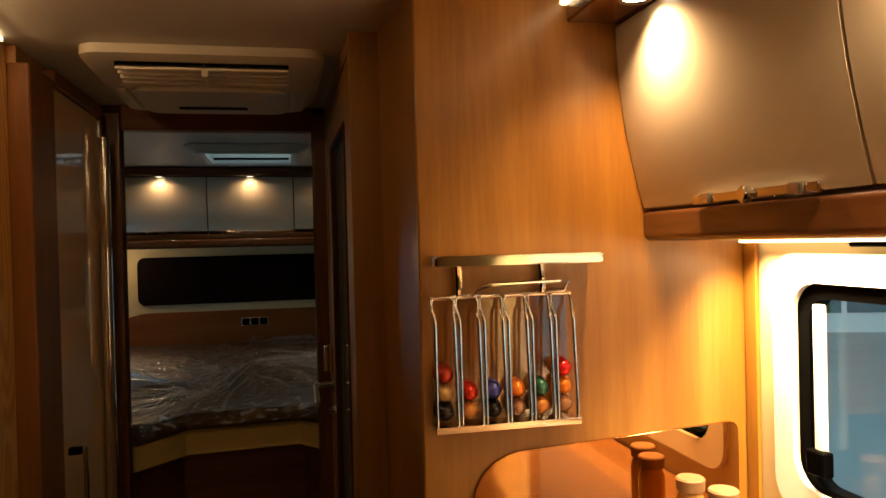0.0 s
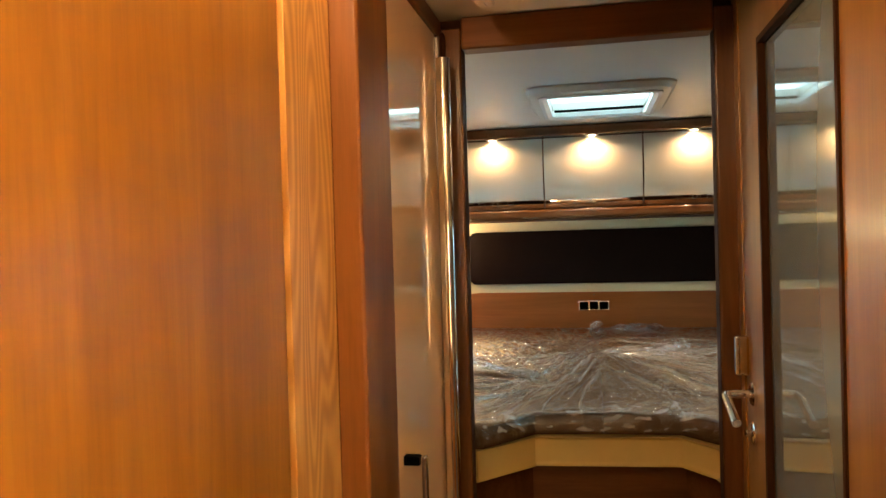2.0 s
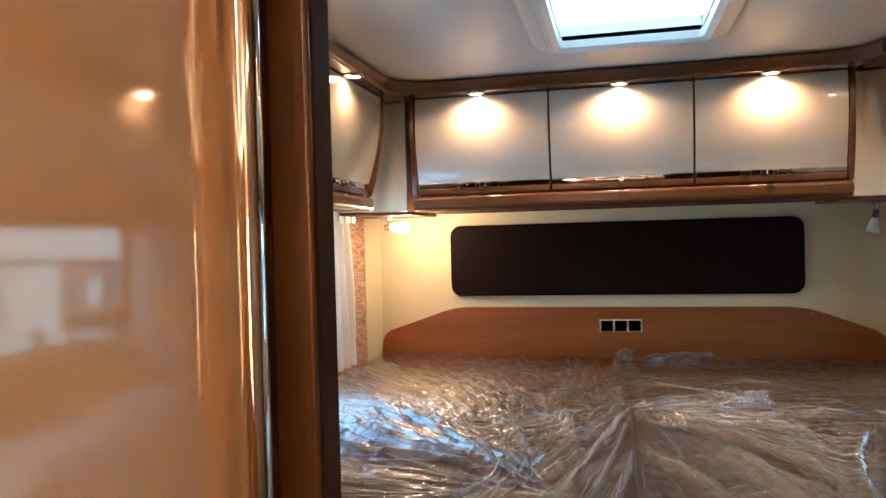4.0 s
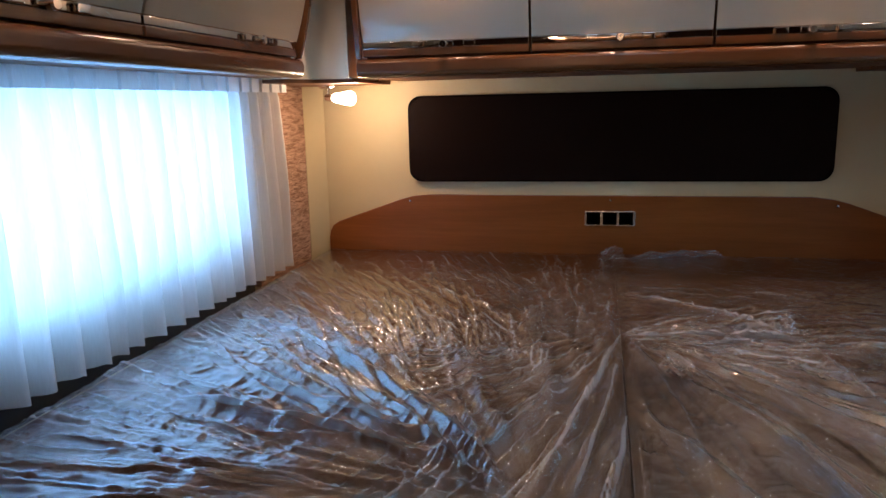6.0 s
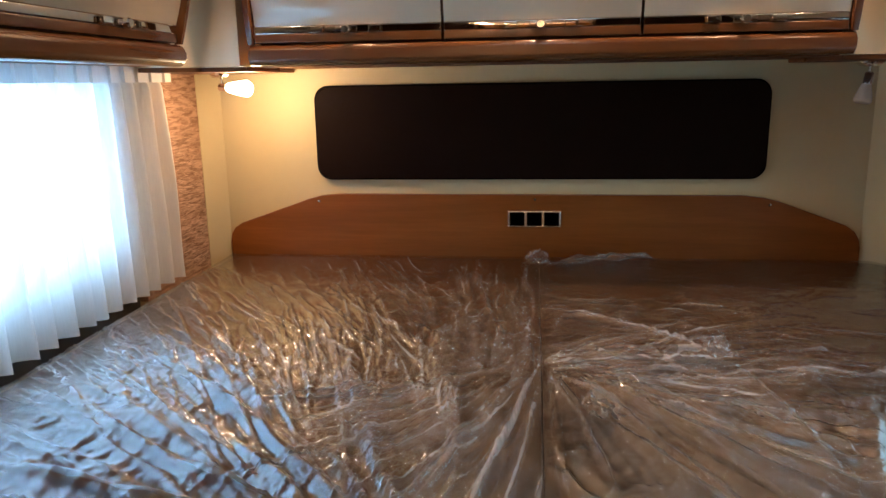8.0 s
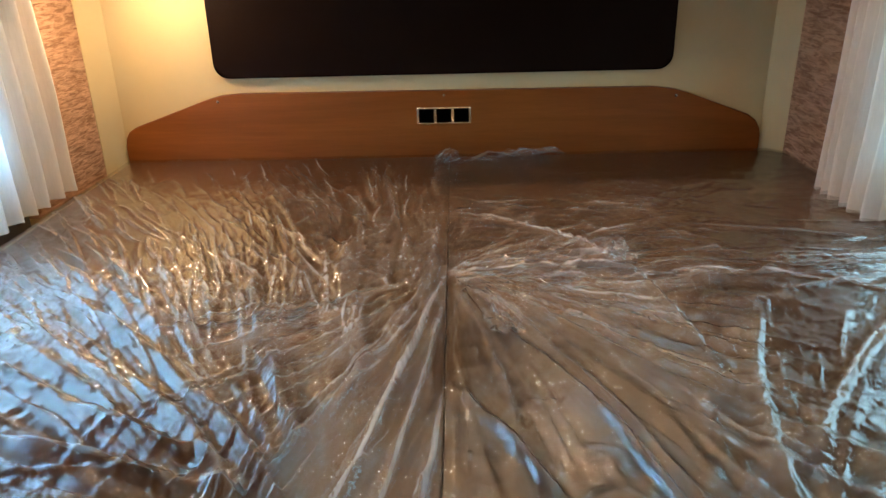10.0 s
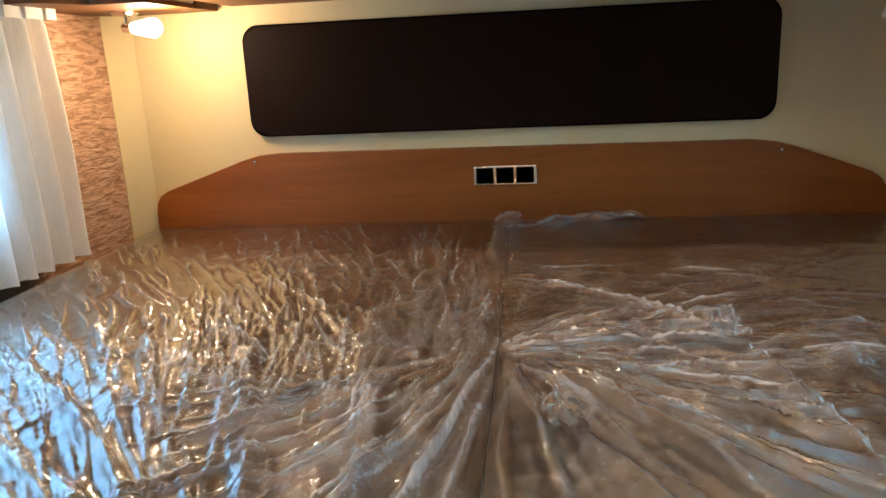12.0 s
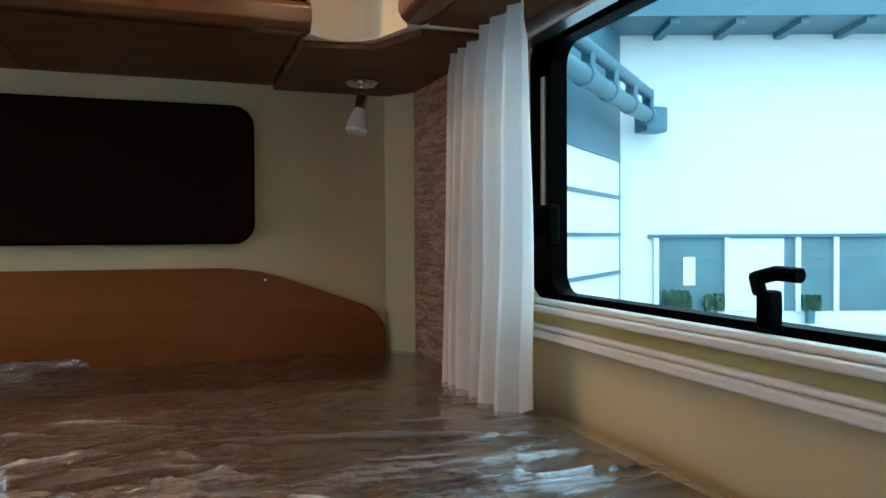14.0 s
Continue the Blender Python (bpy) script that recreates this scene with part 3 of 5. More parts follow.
def catch(axis, centre, u, z, sign, parent):
    """A push catch: a chrome button on a short plate between two flat chrome studs."""
    def put(a0, a1, d, z0, z1, bev):
        u0, u1 = sorted((u, u + sign * d))
        return box(u0, u1, a0, a1, z0, z1, bev, 2) if axis == "y" else box(a0, a1, u0, u1, z0, z1, bev, 2)
    plate = smooth(part("catch", put(centre - 0.028, centre + 0.028, 0.006, z - 0.007, z + 0.007, 0.002), CHROME, parent, "polished chrome catch"))
    d = (sign, 0, 0) if axis == "y" else (0, sign, 0)
    o = (u + sign * 0.006, centre, z - 0.002) if axis == "y" else (centre, u + sign * 0.006, z - 0.002)
    smooth(part("button", lathe([(0.012, 0), (0.012, 0.010), (0.009, 0.014)], o, d, 16), CHROME, plate))
    for k in (-1, 1):
        smooth(part("stud", put(centre + k * 0.075 - 0.017, centre + k * 0.075 + 0.017, 0.012, z - 0.010, z + 0.008, 0.003), CHROME, plate))


for y0, y1 in GD:
    cb = thing("overhead_cabinet", ((0.95 + XR) / 2, (y0 + y1) / 2, 1.44), "cream gloss galley wall cabinet with a bowed door", "cabinet", "galley wall cabinets")
    smooth(part("body", box(0.965, XR - 0.002, y0, y1, 1.442, 1.85, 0), W_Y, cb))
    d = smooth(part("door", curved_door("y", 0.90, 0.952, 1.502, 1.85, y0 + 0.002, y1 - 0.002, 0.012, 0.016), CREAM_GLOSS, cb, "bowed cream gloss door"))
    bow_handle("y", (y0 + y1) / 2 - 0.06, 0.30, 0.949, 1.506, -1, d, 0.008)
solid("cabinet_rail", prism(rrect(0.952, 1.0, 1.438, 1.50, 0.014), "y", 0.2, 1.962, 0.002), W_RAIL_Y, "rounded wooden rail under the galley cabinets", "trim", "structure")
solid("ceiling_valance", box(0.80, 0.925, -0.4, 1.962, 1.856, ZC - 0.004, 0.006, 3), W_RAIL_Y, "wooden ceiling valance with spotlights", "trim", "structure")
solid("led_strip_galley", box(0.785, 0.80, -0.4, 1.955, 1.886, 1.896, 0.003), LED, "lit warm LED strip along the valance", "light strip")
solid("led_strip_wall", box(1.150, 1.172, 0.2, 1.95, 1.43, 1.438, 0.002), LED, "lit warm LED strip under the wall cabinets", "light strip")
solid("led_strip_corridor", box(-0.322, -0.308, 0.2, 2.39, 1.898, 1.908, 0.003), LED, "lit warm LED strip along the corridor ceiling", "light strip")
solid("wall_post", box(XR - 0.012, XR - 0.002, 1.925, 1.962, 0.872, 1.437, 0.003), W_Z, "narrow brown wood edge strip on the wall", "trim", "structure")


def spotlight(x, y, z, group):
    s = thing("ceiling_spot", (x, y, z), "small round lit spotlight with a chrome ring", "spotlight", group)
    smooth(part("ring", lathe([(0.031, 0.0), (0.033, -0.003), (0.030, -0.006), (0.023, -0.006), (0.022, -0.003)], (x, y, z)), CHROME, s))
    smooth(part("lens", lathe([(0.021, -0.0035), (0.018, -0.0045), (0.006, -0.005)], (x, y, z)), SPOT_GLOW, s, "glowing lens"))


spotlight(-0.265, 2.06, ZC, "corridor spotlights")
for y in (1.80, 1.20):
    spotlight(0.862, y, 1.856, "galley spotlights")


def window(name, x, side, ya, yb, za, zb, label, r=0.05):
    """A caravan window: black rounded frame, pane, stay, latch and handle. side: +1 where the outside lies towards +x."""
    w = thing(name, (x, (ya + yb) / 2, za), label, "window", kind="structure")
    out, inn = rrect(ya, yb, za, zb, r), rrect(ya + 0.035, yb - 0.075 if name != "window_1" else yb - 0.03, za + 0.012, zb - 0.03, r * 0.7)
    a, b = sorted((x + side * 0.004, x + side * 0.032))
    smooth(part("window_frame", ring(out, inn, "x", a, b), BLACK, w, "black rounded frame"))
    p = part("pane", prism(rrect(ya + 0.03, yb - 0.028, za + 0.008, zb - 0.025, r * 0.6), "x", *sorted((x + side * 0.018, x + side * 0.022))), GLASS, w, "clear acrylic pane")
    p.visible_shadow = False
    return w


w1 = window("window_1", XR, 1, *WIN_GALLEY, "black-framed galley window with rounded corners", 0.06)
smooth(part("stay", box(XR - 0.006, XR + 0.008, 1.755, 1.775, 1.06, 1.32, 0.003), WHITE_TRIM, w1, "pale stay arm"))
smooth(part("latch", box(XR - 0.018, XR + 0.006, 1.74, 1.785, 1.02, 1.065, 0.005, 3), BLACK, w1, "black latch"))
smooth(part("surround", ring(rrect(0.50, 1.875, 0.935, 1.41, 0.06), rrect(0.552, 1.823, 0.987, 1.358, 0.06), "x", XR - 0.012, XR), WHITE_TRIM, w1, "white rounded blind surround"))
smooth(part("roof_knob", box(XR - 0.03, XR - 0.014, 1.55, 1.66, 1.422, 1.432, 0.004), BLACK, w1, "black blind grip"))

# capsule rack on the partition
rk = thing("capsule_rack", (0.655, 1.95, 1.10), "chrome wire rack holding coloured coffee capsules", "rack")
PY = 1.963
smooth(part("shelf", prism(rrect(0.518, 0.836, 1.885, PY, 0.01), "z", 1.403, 1.421, 0.003), CHROME, rk, "polished metal shelf"))
for x in (0.575, 0.735):
    smooth(part("bracket", tube([(x, PY - 0.010, 1.403), (x, PY - 0.014, 1.385), (x, PY - 0.018, 1.365), (x, PY - 0.012, 1.345)], 0.007, 10), CHROME, rk))
smooth(part("hook_wire", tube([(0.60, PY - 0.02, 1.347), (0.612, PY - 0.03, 1.360), (0.63, PY - 0.03, 1.366), (0.76, PY - 0.03, 1.369), (0.782, PY - 0.03, 1.368), (0.772, PY - 0.03, 1.352), (0.74, PY - 0.03, 1.350)], 0.0038, 8), CHROME, rk))
COLS = [0.520 + 0.0452 * i for i in range(6)]
smooth(part("top_wire", tube([(0.520, PY - 0.012, 1.344), (0.792, PY - 0.012, 1.346)], 0.005, 8), CHROME, rk))
smooth(part("base_tray", box(0.52, 0.792, PY - 0.052, PY - 0.002, 1.109, 1.117, 0.003), CHROME, rk, "chrome base tray"))
smooth(part("base_lip", box(0.52, 0.792, PY - 0.056, PY - 0.053, 1.107, 1.119, 0.001), CHROME, rk))
smooth(part("back_plate", box(0.525, 0.788, PY - 0.003, PY - 0.001, 1.118, 1.345, 0), glassy("clear_rack_back", (1, 0.95, 0.88), 0.05, 0.86), rk, "clear back plate"))
for x in COLS:
    side = lambda sx, k=x: [(k + 0.0223 + sx * 0.0190, PY - 0.05, 1.118), (k + 0.0223 + sx * 0.0190, PY - 0.05, 1.135), (k + 0.0223 + sx * 0.0175, PY - 0.040, 1.300), (k + 0.0223 + sx * 0.0178, PY - 0.034, 1.312),
                            (k + 0.0223 + sx * 0.0205, PY - 0.026, 1.324), (k + 0.0223 + sx * 0.0205, PY - 0.022, 1.338), (k + 0.0223 + sx * 0.016, PY - 0.020, 1.345)]
    smooth(part("wire_loop", tube(side(-1) + side(1)[::-1], 0.0033, 8), CHROME, rk), 60)


def capsule_paint(name, c):
    m, t, b = nodes(name)
    b.inputs["Base Color"].default_value, b.inputs["Metallic"].default_value, b.inputs["Roughness"].default_value = (*c, 1), 0.4, 0.25
    return m


PAINT = {k: capsule_paint(k + "_foil", c) for k, c in {
    "black": (0.02, 0.015, 0.015), "beige": (0.55, 0.36, 0.14), "dark_red": (0.35, 0.03, 0.015), "copper": (0.60, 0.24, 0.06), "red": (0.60, 0.03, 0.02),
    "blue": (0.06, 0.07, 0.32), "brown": (0.32, 0.16, 0.08), "orange": (0.75, 0.22, 0.03), "green": (0.03, 0.13, 0.09), "crimson": (0.65, 0.015, 0.02)}.items()}
STACKS = [("black", "beige", "dark_red"), ("copper", "red"), ("black", "blue"), ("brown", "orange"), ("copper", "green"), ("brown", "orange", "crimson")]
for x, stack in zip(COLS, STACKS):
    for k, colour in enumerate(stack):
        z = 1.1405 + 0.0335 * k
        o = (x + 0.022, PY - 0.012, z)
        cp = thing("coffee_capsule", (x + 0.022, PY - 0.03, z - 0.018), colour.replace("_", " ") + " foil coffee capsule lying in the rack", "capsule", "coffee capsules in the rack")
        prof = [(0.0185, 0), (0.0185, 0.002), (0.0168, 0.003), (0.0165, 0.012), (0.0150, 0.022), (0.0105, 0.0285), (0.004, 0.031)]
        smooth(part("shell", lathe(prof, o, (0, -1, 0), 18), PAINT[colour], cp), 50)

# air conditioner on the corridor ceiling
ac = thing("air_conditioner", (0.1, 2.6, ZC - 0.06), "off-white ceiling air conditioner with a slatted front vent", "air conditioner")
bm = bmesh.new()
tops, bots = rrect(-0.175, 0.375, 2.41, 2.965, 0.05), rrect(-0.15, 0.335, 2.555, 2.94, 0.045)
r0 = [bm.verts.new((u, v, ZC - 0.001)) for u, v in tops]
r1 = [bm.verts.new((u, v, ZC - 0.022)) for u, v in tops]
r2 = [bm.verts.new((u, v, ZC - 0.058)) for u, v in bots]
for a, b in ((r0, r1), (r1, r2)):
    for i in range(len(a)):
        bm.faces.new((a[i], a[(i + 1) % len(a)], b[(i + 1) % len(a)], b[i]))
bm.faces.new(r0)
bm.faces.new(r2[::-1])
smooth(part("housing", bm, OFFWHITE, ac))
smooth(part("cover_plate", prism(rrect(-0.095, 0.285, 2.60, 2.925, 0.03), "z", ZC - 0.068, ZC - 0.056, 0.004), OFFWHITE, ac, "off-white cover plate"))
smooth(part("vent_recess", prism([(-0.10, 2.45), (0.29, 2.45), (0.29, 2.545), (-0.10, 2.545)], "z", ZC - 0.045, ZC - 0.021, 0.002), BLACK, ac, "dark air outlet"))
for i in range(4):
    y = 2.45 + 0.030 * i
    smooth(part("slat", box(-0.10, 0.29, y, y + 0.013, ZC - 0.05 - 0.004 * i, ZC - 0.036 - 0.004 * i, 0.003), OFFWHITE, ac))
smooth(part("mullion", box(0.09, 0.105, 2.45, 2.565, ZC - 0.064, ZC - 0.032, 0.003), OFFWHITE, ac))
smooth(part("sensor_slot", box(-0.008, 0.178, 2.815, 2.845, ZC - 0.071, ZC - 0.066, 0.002), BLACK, ac, "black slot"))
for x in (-0.130, 0.296):
    smooth(part("side_grip", box(x, x + 0.022, 2.62, 2.89, ZC - 0.066, ZC - 0.05, 0.007, 3), OFFWHITE, ac))

# ---- bedroom ----
# roof hatch
ht = thing("roof_hatch", (0.125, 4.295, ZC - 0.03), "off-white roof hatch with a daylit translucent pane", "roof hatch")
def ring_steps(name, steps, material, parent, label=""):
    """A ceiling frame drawn through several rounded outlines: (grow, z) round the opening."""
    bm, rows = bmesh.new(), []
    for g, z in steps:
        rows.append([bm.verts.new((u, v, z)) for u, v in rrect(HX0 - g, HX1 + g, HY0 - g, HY1 + g, max(0.012, 0.02 + g * 0.7))])
    for p, q in zip(rows, rows[1:] + rows[:1]):
        for i in range(len(p)):
            bm.faces.new((p[i], p[(i + 1) % len(p)], q[(i + 1) % len(p)], q[i]))
    return smooth(part(name, bm, material, parent, label), 25)


ring_steps("frame", [(0.082, ZC - 0.001), (0.082, ZC - 0.008), (0.064, ZC - 0.026), (0.036, ZC - 0.032), (0.034, ZC - 0.001)], OFFWHITE, ht, "rounded off-white frame")
ring_steps("inner_frame", [(0.0335, ZC - 0.036), (0.018, ZC - 0.040), (0.002, ZC - 0.030), (0.002, ZC - 0.004), (0.0335, ZC - 0.004)], WHITE_TRIM, ht)
m_pane, t_, b_ = nodes("opal_hatch_pane")
tl_ = t_.nodes.new("ShaderNodeBsdfTranslucent")
tl_.inputs[0].default_value = (0.85, 0.9, 0.92, 1)
link(t_, tl_.outputs[0], t_.nodes["Material Output"].inputs["Surface"])
smooth(part("pane", box(HX0 + 0.001, HX1 - 0.001, HY0 + 0.001, HY1 - 0.001, ZC + 0.03, ZC + 0.034, 0), m_pane, ht, "translucent white pane"))
smooth(part("blind_bar", box(HX0 + 0.006, HX1 - 0.006, HY1 - 0.03, HY1 - 0.014, ZC - 0.014, ZC - 0.004, 0.003), BLACK, ht, "dark blind bar"))

# overhead cabinets: rear run and both sides
def rear_unit(x0, x1):
    c = thing("overhead_cabinet", ((x0 + x1) / 2, 5.33, 1.45), "glossy beige overhead cabinet with a bowed door above the bed", "cabinet", "rear bedroom cabinets")
    smooth(part("body", box(x0, x1, 5.161, YB - 0.002, 1.445, 1.855, 0), W_SOFFIT, c))
    d = smooth(part("door", curved_door("x", 5.088, 5.118, 1.545, 1.853, x0 + 0.002, x1 - 0.002, 0.014, 0.016), CREAM_GLOSS, c, "bowed beige gloss door"))
    smooth(part("mirror_strip", box(x0 + 0.002, x1 - 0.002, 5.116, 5.14, 1.526, 1.544, 0.002), BAND, c, "narrow mirror strip"))
    smooth(part("fascia", box(x0 + 0.002, x1 - 0.002, 5.114, 5.14, 1.503, 1.525, 0.003), W_RAIL_X, c, "dark wood fascia"))
    catch("x", (x0 + x1) / 2, 5.116, 1.535, -1, d)


for x0, x1 in ((-0.643, -0.152), (-0.149, 0.338), (0.341, 0.818)):
    rear_unit(x0, x1)
solid("cabinet_rail_rear", prism(rrect(5.108, 5.16, 1.447, 1.499, 0.016), "x", -0.66, 0.835, 0.004), W_RAIL_X, "rounded dark wood rail under the rear cabinets", "trim", "structure")
for x in (-0.66, 0.82):
    solid("cabinet_cheek", prism([(y, z) for y, z in arc_profile((5.108, 1.50), (5.078, 1.856), 0.014, 10)] + [(5.128, 1.856), (5.128, 1.50)], "x", x, x + 0.015, 0.003), W_RAIL_X, "dark wood cabinet end cheek", "trim", "structure")


def side_units(side):
    xt, xb, xw = (XC - 0.815, XC - 0.868, XL) if side < 0 else (XC + 0.847, XC + 0.90, XR)
    for y0, y1 in ((3.53, 4.268), (4.272, 5.005)):
        c = thing("overhead_cabinet", ((xb + xw) / 2, (y0 + y1) / 2, 1.45), "glossy beige overhead cabinet with a bowed door above the side window", "cabinet", "side bedroom cabinets")
        a, b = sorted((xb + side * 0.022, xw - side * 0.002))
        smooth(part("body", box(a, b, y0, y1, 1.452, 1.855, 0), W_Y, c))
        prof = arc_profile((xb, 1.545), (xt, 1.853), 0.014 if side > 0 else -0.014, 12)
        d = smooth(part("door", sheet(prof, "y", y0 + 0.002, y1 - 0.002, -0.016 if side > 0 else 0.016), CREAM_GLOSS, c, "bowed beige gloss door"))
        a, b = sorted((xb + side * 0.001, xb + side * 0.022))
        smooth(part("mirror_strip", box(a, b, y0 + 0.002, y1 - 0.002, 1.526, 1.544, 0.002), BAND, c, "narrow mirror strip"))
        smooth(part("fascia", box(a - (0.002 if side > 0 else 0), b + (0.002 if side < 0 else 0), y0 + 0.002, y1 - 0.002, 1.503, 1.525, 0.003), W_RAIL_Y, c, "dark wood fascia"))
        catch("y", (y0 + y1) / 2 + 0.12, xb + side * 0.001, 1.535, -side, d)
    a, b = sorted((xb - side * 0.012, xb + side * 0.045))
    solid("cabinet_rail_side", prism(rrect(a, b, 1.447, 1.499, 0.018), "y", 3.30, 5.02, 0.006), W_RAIL_Y, "rounded dark wood rail under the side cabinets", "trim", "structure")
    solid("cabinet_soffit", box(min(xb + side * 0.04, xw), max(xb + side * 0.04, xw), 3.30, 5.02, 1.449, 1.4515, 0), W_SOFFIT, "wooden underside of the side cabinets", "trim", "structure")
    prof = [(x, z) for x, z in arc_profile((xb - side * 0.006, 1.50), (xt - side * 0.008, 1.856), 0.014 * side, 10)]
    solid("cabinet_cheek", prism(prof + [(xb + side * 0.012, 1.856), (xb + side * 0.012, 1.50)], "y", 5.006, 5.02, 0.003), W_RAIL_Y, "dark wood cabinet end cheek", "trim", "structure")
    # cream corner filler between the side and the rear run
    fx = lambda x, k=side: XC + k * (x - XC)
    curve = [(fx(0.828), 5.116), (fx(0.845), 5.140), (fx(0.87), 5.155), (fx(0.90), 5.158), (fx(0.93), 5.146), (fx(0.952), 5.12), (fx(0.966), 5.08), (fx(0.972), 5.024)]
    back = [(fx(1.17), 5.024), (fx(1.17), 5.42), (fx(0.828), 5.42)]
    solid("corner_filler", prism(curve + back, "z", 1.446, 1.857, 0.006), CREAM_FILL, "rounded cream corner cover between the cabinets", "trim", "structure")
    solid("corner_soffit", prism([(fx(1.179), 5.424), (fx(1.179), YB - 0.002), (fx(0.825), YB - 0.002), (fx(0.825), 5.424)], "z", 1.4345, 1.4635, 0.002), W_SOFFIT, "wooden underside of the corner cabinet", "trim", "structure")
    solid("corner_underside", prism([(fx(0.829), 5.165), (fx(0.95), 5.15), (fx(1.0), 5.03), (fx(1.169), 5.026), (fx(1.169), 5.423), (fx(0.829), 5.423)], "z", 1.4345, 1.4455, 0.001), W_SOFFIT, "wooden underside of the corner cover", "trim", "structure")
    a, b = sorted((xt - side * 0.055, xt + side * 0.04))
    solid("ceiling_rail_side", prism(rrect(a, b, 1.857, ZC - 0.003, 0.012), "y", 3.29, 5.10, 0), W_RAIL_Y, "wooden ceiling rail with spotlights", "trim", "structure")
    cx, cy = xt - side * 0.0555, 5.0255
    corner = [(cx + side * 0.02, cy + 0.02), (cx - side * 0.14, cy + 0.02)] + [(cx - side * (0.13 - 0.13 * math.sin(a)), cy - 0.13 + 0.13 * math.cos(a)) for a in (k * math.pi / 20 for k in range(11))] + [(cx + side * 0.02, cy - 0.14)]
    solid("ceiling_rail_corner", prism(corner, "z", 1.8585, ZC - 0.0045, 0.004), W_RAIL_X, "rounded wooden corner of the ceiling rail", "trim", "structure")
    for y in SPOTS_SIDE:
        spotlight(xt - side * 0.03, y, 1.857, "bedroom spotlights")


side_units(-1)
side_units(1)
solid("ceiling_rail_rear", prism(rrect(5.025, 5.16, 1.857, ZC - 0.003, 0.012), "x", -0.70, 0.84, 0), W_RAIL_X, "wooden ceiling rail with spotlights above the rear cabinets", "trim", "structure")
for sx, sy in SPOTS_REAR:
    spotlight(sx, sy, 1.857, "bedroom spotlights")

# rear wall: padded panel, headboard, sockets
pp = thing("padded_panel", (0.08, 5.55, 1.092), "dark brown padded panel with rounded corners on the wall", "wall panel")
smooth(part("pad", prism(rrect(-0.614, 0.776, 1.097, 1.387, 0.042, 8), "y", 5.530, YB - 0.004, 0.008, seg=3), BLIND_DARK, pp, "dark brown padding"))
smooth(part("edge_piping", ring(rrect(-0.619, 0.781, 1.092, 1.392, 0.046, 8), rrect(-0.6135, 0.7755, 1.0975, 1.3865, 0.041, 8), "y", 5.538, YB - 0.001), BLACK, pp, "thin black edge piping"))
hb = [(-0.935, 0.78), (-0.935, 0.885), (-0.93, 0.91), (-0.918, 0.93), (-0.895, 0.945), (-0.66, 1.026), (-0.61, 1.039), (-0.55, 1.044), (0.725, 1.040), (0.79, 1.032), (0.84, 1.018),
      (1.03, 0.948), (1.055, 0.93), (1.07, 0.905), (1.075, 0.88), (1.075, 0.78)]
hbt = thing("headboard", (0.07, 5.55, 0.835), "low wooden headboard with sloping rounded ends", "headboard")
smooth(part("board", prism(hb, "y", 5.537, YB - 0.001, 0.005, seg=3), wood("headboard_wood", "x", (0.155, 0.042, 0.007), (0.215, 0.062, 0.010), (0.28, 0.09, 0.017), 0.45, 0.0), hbt))
so = thing("power_sockets", (0.084, 5.535, 0.94), "triple black power socket in a chrome frame", "socket")
smooth(part("frame", box(-0.001, 0.169, 5.527, 5.5368, 0.940, 0.993, 0.003), CHROME, so, "chrome frame"))
for i in range(3):
    ins = smooth(part("insert", box(0.006 + 0.0545 * i, 0.053 + 0.0545 * i, 5.5245, 5.5275, 0.945, 0.988, 0.002), BLACK, so, "black insert"))
    smooth(part("recess", lathe([(0.016, 0), (0.016, 0.0015), (0.013, 0.0018)], (0.0295 + 0.0545 * i, 5.525, 0.9665), (0, -1, 0), 16), BLACK_GLASS, ins))
for x, z in ((-0.62, 1.022), (0.085, 1.028), (0.80, 1.012)):
    smooth(part("screw_cap", lathe([(0.005, 0), (0.004, 0.002), (0.001, 0.0025)], (x, 5.537, z), (0, -1, 0), 10), STEEL, hbt))

# corners: cream posts and tan fabric strips
for side in (-1, 1):
    mx = lambda x, s=side: XC + s * (x - XC)
    solid("corner_post", prism([(mx(1.08), YB - 0.001), (mx(1.131), 5.492), (mx(1.145), 5.492), (mx(1.179), YB - 0.001)], "z", 0.78, 1.448, 0.002), CREAM_WALL, "cream corner post at the head of the bed", "trim", "structure")
    solid("fabric_strip", prism([(mx(1.132), 5.49), (mx(1.145), 5.10), (mx(1.178), 5.10), (mx(1.178), 5.49)], "z", 0.80, 1.447, 0.004), STRIP, "rippled tan fabric strip beside the window", "trim", "structure")


def reading_lamp(mount, tip, lit):
    l = thing("reading_lamp", mount, ("lit" if lit else "unlit") + " chrome reading lamp with a glass shade under the cabinet", "lamp", "reading lamps")
    m, t = Vector(mount), Vector(tip)
    smooth(part("base", lathe([(0.034, 0), (0.034, -0.006), (0.027, -0.013), (0.012, -0.016)], mount), CHROME, l))
    k = m + Vector((0, 0, -0.042))
    smooth(part("stem", tube([m + Vector((0, 0, -0.012)), k], 0.005, 10), CHROME, l))
    d = (t - k).normalized()
    n = (t - k).length
    smooth(part("socket", lathe([(0.008, -0.012), (0.012, -0.008), (0.013, 0.018), (0.011, 0.022)], k, d, 16), CHROME, l))
    smooth(part("shade", lathe([(0.012, 0.022), (0.015, 0.03), (0.022, n * 0.75), (0.024, n * 0.92), (0.02, n), (0.006, n + 0.002)], k, d, 20), BULB if lit else FROSTED, l, "glowing glass shade" if lit else "frosted glass shade"))


